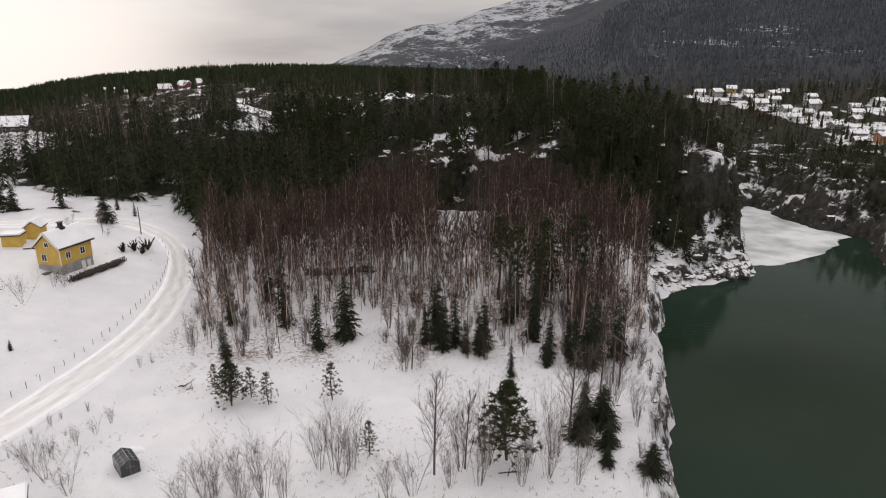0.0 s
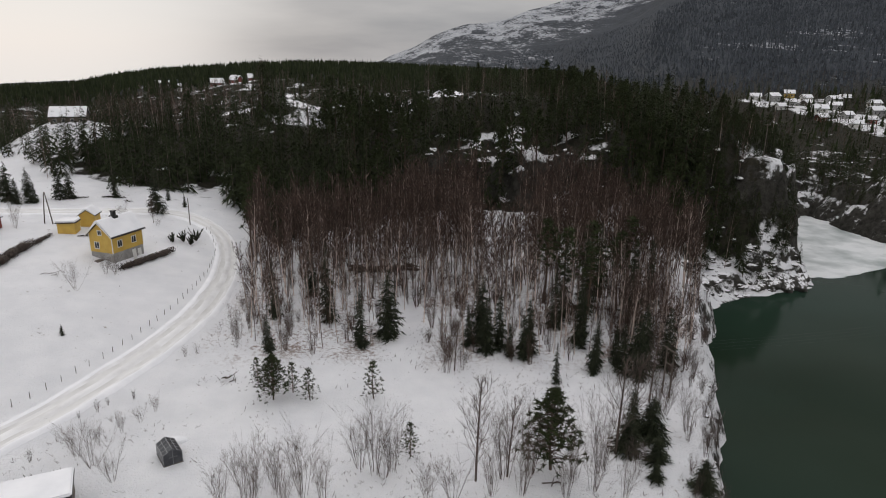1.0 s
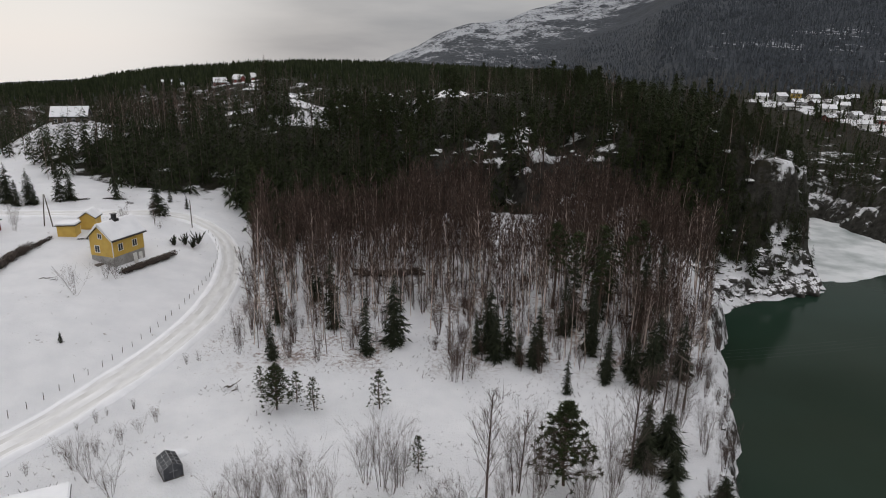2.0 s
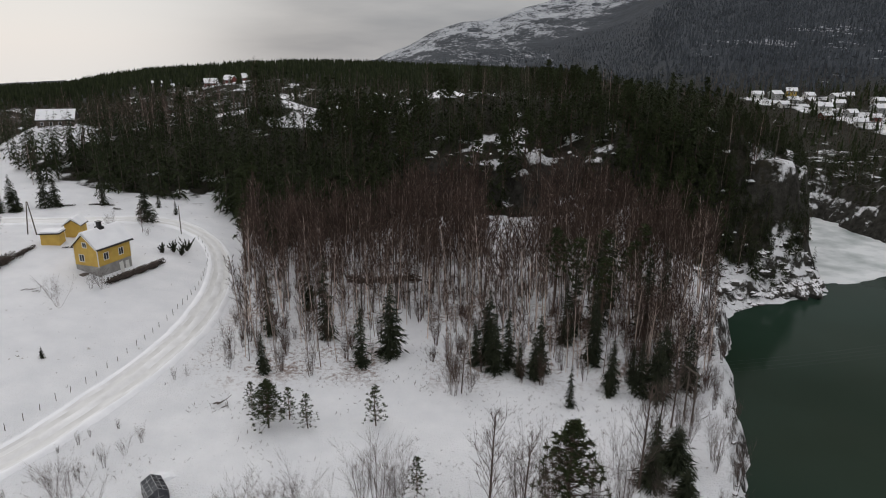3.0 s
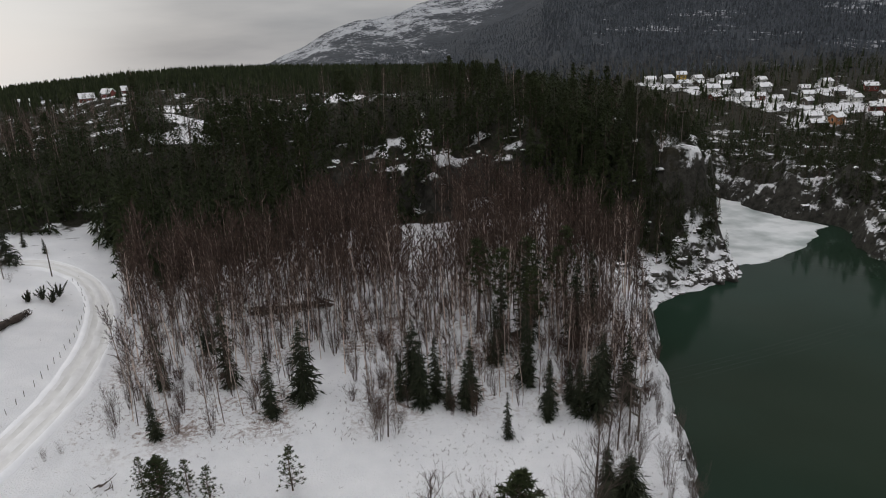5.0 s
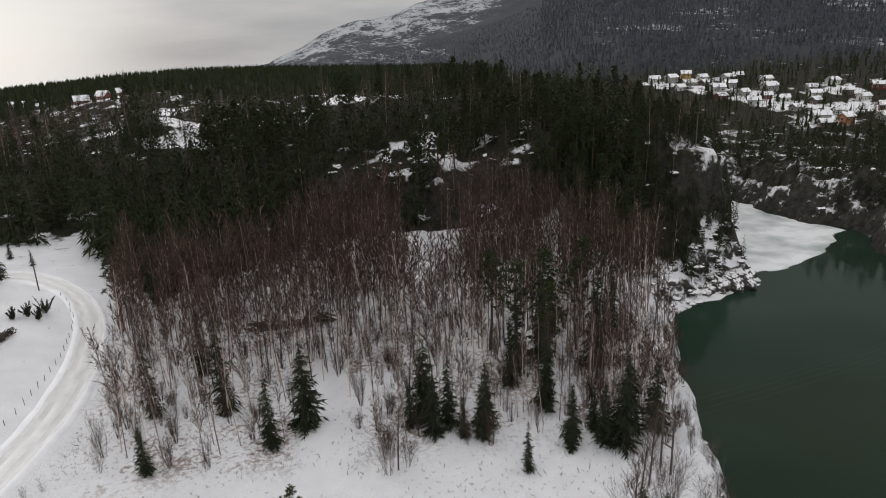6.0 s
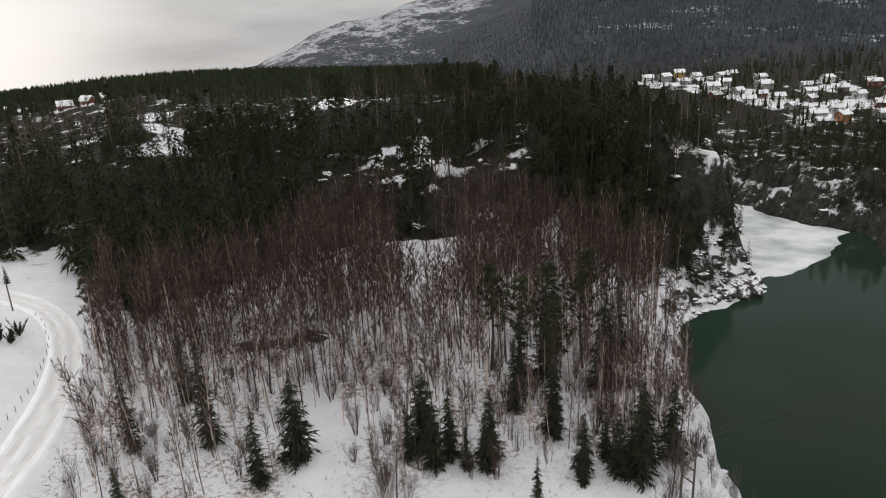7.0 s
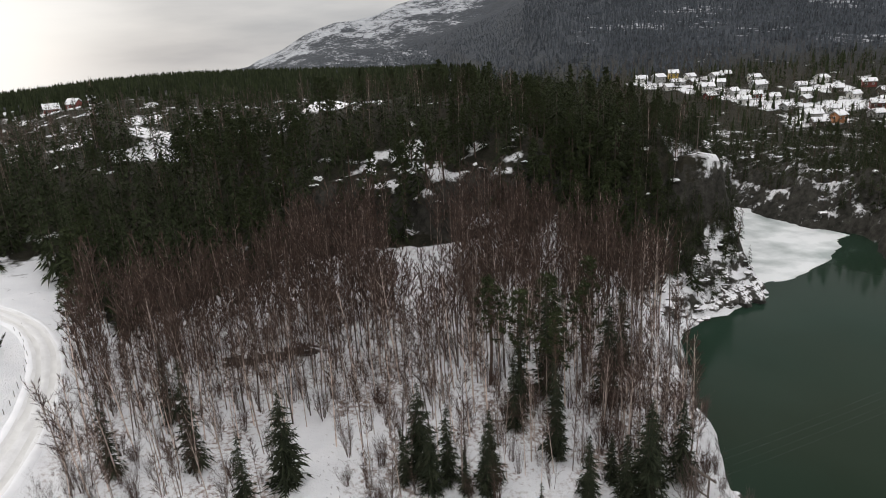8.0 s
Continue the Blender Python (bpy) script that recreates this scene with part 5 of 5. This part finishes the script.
pole((-78.8, 130), 6.6, ((-0.9, -0.08), (0.9, 0.08)), 0, "wooden A-frame power pole beside the sheds")
pole((-55.6, 142.5), 6.2, label="single wooden power pole beside the track bend")
bank_pole = pole((29.2, 80.8), 6.8, ((-0.72, -0.72), (0.72, 0.72)), 1.45, "twin-legged wooden power pole with crossarm on the bank", yaw=-72)
for zz in (3.2, 4.6):
    box_part("brace", (-0.72, 0.72, -0.05, 0.05, zz, zz + 0.13), WOOD, bank_pole)


def power_line():
    """Four slack wires from the pole on the bank to the far side of the river."""
    line = new("power_line")
    z = float(height(np.array([29.2]), np.array([80.8]))[0]) + 6.7
    for k in (-1.35, -0.5, 0.5, 1.35):
        a = np.array([29.2 + k * 0.31, 80.8 - k * 0.95, z])
        b = np.array([138 + k * 0.31, 112 - k * 0.95, z + 3])
        s = Soup()
        u = np.linspace(0, 1, 30)
        s.tube(a + (b - a) * u[:, None] - np.array([0, 0, 5.0]) * (4 * u * (1 - u))[:, None] * 0.5, np.full(30, 0.0045), 4)
        mesh_object("wire", *s.arrays(), WIRE, line)
    tagged(line, "four slack aluminium power wires crossing the river", "power line")


WIRE = material("aluminium_wire", (0.09, 0.095, 0.1), 0.6, 0.3, other=(0.06, 0.065, 0.07), scale=2)
power_line()
pole((79.8, 168.0), 8.5, ((0, 0),), 0.7, "wooden power pole on the snowy crag")


def hedge(pts, tall, wide, label):
    """A clipped bare hedge: a dense rounded thicket of short twigs with clots of snow."""
    line = smooth_line(np.array(pts, float), 0.22)
    g = np.random.default_rng(len(pts) * 7 + 1)
    twig, snow = Soup(), Soup()
    for x, y in line:
        z = float(height(np.array([x]), np.array([y]))[0])
        for _ in range(22):
            a, r = g.uniform(0, 6.28), g.random() ** 0.5
            p = np.array([x + np.cos(a) * r * wide * 0.5, y + np.sin(a) * r * wide * 0.5, z + tall * (1 - r * r * 0.5) * g.uniform(0.0, 0.8)])
            e = g.normal(size=3) * [0.2, 0.2, 0.1] + [0, 0, 0.3]
            s = np.cross(e, g.normal(size=3))
            twig.blade(p, p + e * tall * 0.6, 0.16, s / np.linalg.norm(s))
    h = new("hedge")
    mesh_object("thicket", *twig.arrays(), HEDGE, h)
    core = Soup()
    step_ = line[::4]
    core.tube([(x, y, float(height(np.array([x]), np.array([y]))[0]) + tall * 0.35) for x, y in step_], [max(0.05, min(1.0, 0.5 * k, 0.5 * (len(step_) - 1 - k))) * tall * 0.45 * (0.85 + 0.25 * math.sin(k * 1.7)) for k in range(len(step_))], 7)
    mesh_object("core", *core.arrays(), HEDGE, h)
    tagged(h, label, "hedge")


hedge([(-56.6, 112.4), (-54.9, 117), (-53.6, 121), (-52.6, 125.2)], 1.35, 1.4, "low dark brown leafless hedge beside the yellow house")
hedge([(-73.5, 101), (-74.4, 108), (-74.9, 114), (-74.6, 118)], 1.7, 2.4, "thick dark brown leafless hedge in the snow")
hedge([(-74.7, 118.5), (-74.9, 121), (-74.6, 123.5)], 0.9, 0.8, "narrow dark leafless hedge running to the sheds")
hedge([(-70.0, 124.4), (-66.5, 126.0), (-63.5, 127.2)], 0.35, 0.5, "low dark line of cut brush between the sheds and house")


def juniper(at, tall, label):
    """A spreading juniper: dark sprays that rise and lean outward from one foot."""
    z = float(height(np.array([at[0]]), np.array([at[1]]))[0])
    g = np.random.default_rng(int(at[1] * 10))
    stem, leaf = Soup(), Soup()
    for k in range(11):
        a, l = g.uniform(0, 6.28), g.uniform(0.15, 0.95)
        d = np.array([np.cos(a) * l, np.sin(a) * l, 1.0]) * tall * g.uniform(0.6, 1.0)
        stem.tube([(0, 0, -0.1), d * 0.5, d * 0.9], [0.05, 0.035, 0.01], 3)
        for _ in range(46):
            u = g.uniform(0.12, 1.0)
            c = d * u + g.normal(size=3) * 0.13 * (1.15 - u)
            e = d / np.linalg.norm(d) * 0.34 + g.normal(size=3) * 0.13
            side = np.cross(e, g.normal(size=3))
            leaf.sliver(c, c + e, 0.13, side / np.linalg.norm(side))
    top = new("juniper_bush")
    top.location = (at[0], at[1], z)
    mesh_object("stems", *stem.arrays(), BARK, top)
    mesh_object("foliage", *leaf.arrays(), SPRUCE_NEAR, top)
    tagged(top, label, "bush", "junipers in the garden")


juniper((-54.6, 130.2), 1.6, "low dark green juniper in the snowy garden")
juniper((-52.9, 131.4), 2.0, "dark green juniper spreading over the snow")
juniper((-51.2, 130.6), 2.3, "dark green juniper spreading over the snow")
juniper((-51.0, 133.2), 2.6, "tall dark green juniper spreading over the snow")


def branch_pile(name, at, spread, n, label, r=(0.08, 0.22), rise=0.9):
    """Fallen logs and branches, one part each."""
    p = new(name)
    z = float(height(np.array([at[0]]), np.array([at[1]]))[0])
    p.location = (at[0], at[1], z)
    g = np.random.default_rng(n)
    for k in range(n):
        a, l = (g.uniform(0, 3.14) if rise < 1 else g.normal(0, 0.8)), g.uniform(1.0, 3.4) * (0.6 if rise < 1 else 1)
        c = np.array([g.uniform(-1, 1) * spread[0], g.uniform(-1, 1) * spread[1], g.uniform(0.05, rise)])
        d = np.array([np.cos(a), np.sin(a), g.uniform(-0.15, 0.15) * (4 if 0.5 < rise < 1 else 1)]) * l / 2
        s = Soup()
        rr = g.uniform(*r)
        s.tube([c - d, c + g.normal(size=3) * 0.06, c + d], [rr, rr * 0.85, rr * 0.6], 6)
        mesh_object("log", *s.arrays(), BARK, p)
    return tagged(p, label, "log pile")


branch_pile("log_pile", (-14.3, 127.6), (3.6, 0.8), 40, "pile of dark fallen logs among the birches", (0.12, 0.3), 1.1)
branch_pile("log_pile", (-8.0, 128.4), (2.3, 0.6), 26, "pile of dark fallen logs among the birches", (0.12, 0.3), 1.05)
branch_pile("fallen_branch", (11.6, 62.6), (0.6, 0.2), 3, "fallen pine branches lying in the snow", (0.05, 0.09), 0.1)
branch_pile("fallen_branch", (-28.9, 84.2), (0.9, 0.6), 7, "broken dark branches sticking out of the snow", (0.04, 0.09), 0.8)
branch_pile("fallen_branch", (-64.5, 106), (1.6, 0.6), 7, "cut branches lying in the snow", (0.03, 0.07), 0.3)

# ---------------------------------------------------------------- far houses


def far_house(at, yaw, L, W, tall, rise, mat, label, group, lift=0.0):
    z = float(height(np.array([at[0]]), np.array([at[1]]))[0]) + lift
    h = new("house")
    h.matrix_basis = pose(at[0], at[1], z - 1.0, 0, 0, yaw)
    tall += 1.0
    part("wall", prism([(0, 0), (W, 0), (W, tall), (W / 2, tall + rise - 0.1), (0, tall)], 0, L), mat, h)
    gable_roof(h, 0, L, W, tall, tall + rise, 0.5, DARK, True, 0.15, 0.35)
    n = max(2, int(L / 2.4))
    for k in range(n):
        x = (k + 0.5) * L / n
        for zz in ([tall - 1.3] if tall < 4.6 else [tall - 1.3, tall - 3.7]):
            window_part(h, "y", 0, x, zz, 0.8, 0.9, -1, 0)
    window_part(h, "x", 0, W / 2, tall - 1.2, 0.9, 1.1, -1, 0)
    box_part("chimney", (L * 0.4, L * 0.4 + 0.6, W / 2 - 0.3, W / 2 + 0.3, tall + rise - 0.3, tall + rise + 0.9), CONCRETE, h)
    return tagged(h, label, "house", group)


V = "village houses across the river"
for x, y, yaw, L, W, tall, rise, mat, label in (
        (176, 391, -15, 9, 7, 3.2, 2.2, WHITE, "white village house under a snowy roof"), (186, 386, 20, 10, 7, 4.6, 2.2, GREY_PAINT, "grey village house under a snowy roof"),
        (196, 392, -20, 8, 7, 5, 2.2, YELLOW, "pale yellow village house under a snowy roof"), (204, 385, 10, 8, 6, 3.2, 2, WHITE, "white village house under a snowy roof"),
        (195, 357, -12, 11, 7, 4.6, 2.4, WHITE, "large white village house under a snowy roof"), (216, 378, 15, 10, 7, 4, 2, GREY_PAINT, "grey village house under a snowy roof"),
        (191, 343, 8, 8, 6, 3, 2, RED, "red village house under a snowy roof"), (200, 332, -25, 9, 6, 3, 2, WHITE, "white village house under a snowy roof"),
        (221, 348, 12, 12, 8, 5, 2.6, GREY_PAINT, "large grey village house under a snowy roof"), (216, 330, -10, 8, 6, 3, 2, WHITE, "white village house under a snowy roof"),
        (212, 312, 20, 10, 6, 3, 1.8, GREY_PAINT, "long grey village house under a snowy roof"), (234, 331, -15, 8, 7, 4, 2, WHITE, "white village house under a snowy roof"),
        (210, 296, -14, 11, 7, 3.4, 2, GREY_PAINT, "dark-windowed village house under a snowy roof"), (204, 284, -14, 10, 6, 3.2, 1.8, WOOD, "brown village house under a snowy roof"),
        (216, 284, 12, 8, 7, 5, 2, ORANGE, "orange village house under a snowy roof"), (246, 300, -30, 10, 7, 4, 2.4, RED, "red village house under a snowy roof"),
        (236, 286, 5, 9, 7, 3.4, 2, GREY_PAINT, "grey village house under a snowy roof"), (260, 350, 15, 10, 7, 4, 2, WHITE, "white village house under a snowy roof"),
        (272, 335, -20, 10, 7, 4, 2, RED, "red village house under a snowy roof"), (252, 318, 10, 9, 6, 3.4, 2, WHITE, "white village house under a snowy roof"),
        (230, 366, -5, 9, 7, 4, 2, WHITE, "white village house under a snowy roof"), (182, 368, 12, 8, 6, 3, 2, WHITE, "white village house under a snowy roof"),
        (208, 366, -22, 9, 7, 3.4, 2, GREY_PAINT, "grey village house under a snowy roof"), (226, 303, -8, 7, 5, 2.6, 1.6, WHITE, "small white village house under a snowy roof"),
        (190, 377, -8, 8, 6, 3, 2, GREY_PAINT, "grey village house under a snowy roof"), (200, 374, 25, 7, 6, 3, 1.8, WOOD, "brown village house under a snowy roof"), (206, 346, 15, 8, 6, 3.4, 2, GREY_PAINT, "grey village house under a snowy roof"),
        (212, 338, -18, 7, 6, 3, 2, RED, "red village house under a snowy roof"), (228, 320, 22, 9, 6, 3.2, 2, WOOD, "brown village house under a snowy roof"), (240, 342, -12, 8, 6, 4, 2, GREY_PAINT, "grey village house under a snowy roof"),
        (222, 292, 8, 8, 6, 3, 1.8, WHITE, "white village house under a snowy roof"), (256, 304, 14, 9, 7, 3.6, 2, GREY_PAINT, "grey village house under a snowy roof"), (268, 318, -10, 10, 7, 3.6, 2.2, WOOD, "brown village house under a snowy roof"),
        (252, 332, -24, 8, 6, 3.4, 2, WOOD, "brown village house under a snowy roof"), (280, 312, 18, 10, 7, 3.6, 2.2, RED, "red village house under a snowy roof"), (224, 384, -14, 8, 6, 3, 2, WOOD, "brown village house under a snowy roof")):
    far_house((x, y), yaw, L * 0.64, W * 0.64, tall * 0.72, rise * 0.64, mat, label, V)
F = "farms on the wooded ridge"
for x, y, yaw, L, W, tall, rise, mat, label in (
        (-141, 412, 25, 11, 8, 3.6, 3.4, RED, "red farmhouse with a steep snowy roof"), (-131, 414, -30, 10, 8, 3.6, 3.4, RED, "red farmhouse with a steep snowy roof"),
        (-122, 418, 20, 9, 7, 3.2, 3.0, RED, "red farmhouse with a steep snowy roof"),
        (-200, 470, 8, 16, 8, 2.6, 1.6, GREY_PAINT, "long grey barn under a snowy roof"),
        (-125, 214, 18, 10, 7, 2.6, 2.4, WOOD, "long brown barn with a broad snowy roof")):
    s = 1 if y < 300 else 0.66
    far_house((x, y), yaw, L * s, W * s, tall * s, rise * s, mat, label, F)

# ---------------------------------------------------------------- boulders on the shore


def boulder_mesh(seed, fine=2):
    bm = bmesh.new()
    bmesh.ops.create_icosphere(bm, subdivisions=fine, radius=1)
    o = Vector((seed * 7.1, seed * 3.3, 0))
    for v in bm.verts:
        n = noise.noise(v.co * 1.1 + o) * 0.5 + noise.noise(v.co * 2.7 + o) * 0.22 + noise.noise(v.co * 6.5 + o) * 0.09
        v.co *= 1 + n
        v.co.z *= 0.7
    me = bpy.data.meshes.new("boulder")
    bm.to_mesh(me)
    bm.free()
    me.materials.append(CRAG)
    return me


def crag_material():
    """Rock with snow lying on what faces up."""
    m = bpy.data.materials.new("snowy_rock")
    m.use_nodes = True
    nt = m.node_tree
    N, L = nt.nodes.new, nt.links.new
    b = nt.nodes["Principled BSDF"]
    b.inputs["Roughness"].default_value = 0.85
    geo, up, n1, n2 = N("ShaderNodeNewGeometry"), N("ShaderNodeSeparateXYZ"), N("ShaderNodeTexNoise"), N("ShaderNodeTexNoise")
    L(geo.outputs["Normal"], up.inputs[0])
    n1.inputs["Scale"].default_value, n1.inputs["Detail"].default_value = 1.4, 8
    n2.inputs["Scale"].default_value, n2.inputs["Detail"].default_value = 0.9, 9
    L(geo.outputs["Position"], n1.inputs["Vector"])
    L(geo.outputs["Position"], n2.inputs["Vector"])
    add, rng_ = N("ShaderNodeMath"), N("ShaderNodeMapRange")
    L(up.outputs[2], add.inputs[0])
    L(n1.outputs[0], add.inputs[1])
    rng_.inputs["From Min"].default_value, rng_.inputs["From Max"].default_value = 1.2, 1.34
    L(add.outputs[0], rng_.inputs["Value"])
    ramp, mix = N("ShaderNodeMix"), N("ShaderNodeMix")
    ramp.data_type = mix.data_type = "RGBA"
    ramp.inputs["A"].default_value, ramp.inputs["B"].default_value = (0.026, 0.024, 0.021, 1), (0.095, 0.088, 0.078, 1)
    L(n2.outputs[0], ramp.inputs["Factor"])
    mix.inputs["B"].default_value = (0.8, 0.8, 0.82, 1)
    L(ramp.outputs["Result"], mix.inputs["A"])
    L(rng_.outputs[0], mix.inputs["Factor"])
    L(mix.outputs["Result"], b.inputs["Base Color"])
    bp = N("ShaderNodeBump")
    bp.inputs["Strength"].default_value, bp.inputs["Distance"].default_value = 0.6, 0.2
    L(n2.outputs[0], bp.inputs["Height"])
    L(bp.outputs[0], b.inputs["Normal"])
    return m


CRAG = crag_material()
BOULDERS = [boulder_mesh(k) for k in range(6)]
STONES = [boulder_mesh(k, 1) for k in range(6, 12)]
g = np.random.default_rng(3)


def boulders(n, x0, x1, y0, y1, d0, d1, size, label):
    made = 0
    while made < n:
        x, y = g.uniform(x0, x1), g.uniform(y0, y1)
        d = float(shore_distance(np.array([x]), np.array([y]))[0])
        if not d0 < d < d1:
            continue
        z = float(height(np.array([x]), np.array([y]))[0])
        s = g.uniform(*size)
        ob = new("boulder", (STONES if size[1] < 1.3 else BOULDERS)[made % 6])
        ob.matrix_basis = pose(x, y, z - 0.12 * s, g.uniform(-20, 20), g.uniform(-20, 20), g.uniform(0, 360)) @ Matrix.Diagonal((s * g.uniform(0.9, 1.7), s, s * g.uniform(0.4, 0.75), 1))
        tagged(ob, label, "boulder", "shore rocks")
        made += 1




def stones(name, n, x0, x1, y0, y1, d0, d1, size, label):
    """Many small stones joined into one object."""
    p = np.column_stack([g.uniform(x0, x1, n * 12), g.uniform(y0, y1, n * 12)])
    d = shore_distance(p[:, 0], p[:, 1])
    p = p[(d > d0) & (d < d1)][:n]
    s = g.uniform(size[0], size[1], len(p)) * g.uniform(0.5, 1, len(p))
    at = on_ground(p)
    at[:, 2] -= 0.25 * s
    kinds = []
    for k, me in enumerate(STONES):
        v = np.array([q.co[:] for q in me.vertices])
        f = np.array([q.vertices[:] for q in me.polygons])
        kinds.append(scattered((v, f), at[k::6], g.uniform(0, 6.28, len(at[k::6])), s[k::6], s[k::6] * g.uniform(0.9, 1.6, len(at[k::6]))))
    tagged(mesh_object(name, *joined(kinds), CRAG), label, "stones", kind="stuff")


boulders(20, 52, 90, 128, 156, 1.5, 14, (0.7, 1.6), "snow-capped dark boulder on the low rocky point")
stones("shore_stones", 130, 54, 90, 130, 158, 0.4, 15, (0.3, 1.1), "broken dark stones with caps of snow on the rocky point")
boulders(26, 84, 112, 155, 215, 0.3, 7, (0.5, 1.2), "dark rock at the foot of the crag by the ice")
boulders(30, 112, 165, 140, 260, 0.3, 26, (0.5, 1.3), "dark snow-flecked rock on the far bank")
boulders(30, -6, 46, 169, 186, 20, 90, (0.6, 1.5), "snow-capped rock ledge on the wooded hillside")

boulders(14, 66, 94, 156, 182, 3, 26, (0.5, 1.1), "dark snow-flecked rock on the face of the knoll")
stones("rim_stones", 50, 28, 56, 58, 130, 1.3, 3.6, (0.2, 0.55), "snow-crusted stones on the broken rim of the bank")
TIP_ROCKS = [boulder_mesh(k, 4) for k in (12, 13, 14)]
for x, y, s in ((80.0, 149.6, 2.4), (83.2, 151.0, 2.7), (76.6, 148.4, 2.1), (85.2, 153.4, 2.2), (73.2, 147.0, 1.6)):
    ob = new("boulder", TIP_ROCKS[int(x) % 3])
    ob.matrix_basis = pose(x, y, -6.5, 0, 0, 25 + 3 * x) @ Matrix.Diagonal((s * 1.5, s * 1.0, s * 1.45, 1))
    tagged(ob, "dark brown rock face at the tip of the point", "boulder", "shore rocks")
hedge([(-86.5, 150.4), (-84.6, 151.2), (-82.6, 152.4)], 0.5, 0.9, "low dark heap of cut brush in the snow")
hedge([(-79.5, 153.4), (-77, 154.2), (-74.8, 154.4)], 0.45, 0.8, "low dark heap of cut brush in the snow")
hedge([(-73.8, 152.2), (-72.2, 151.8)], 0.4, 0.8, "low dark heap of cut brush in the snow")

for kind in KINDS:
    for ob in (*kind.children_recursive, kind):
        bpy.data.objects.remove(ob)
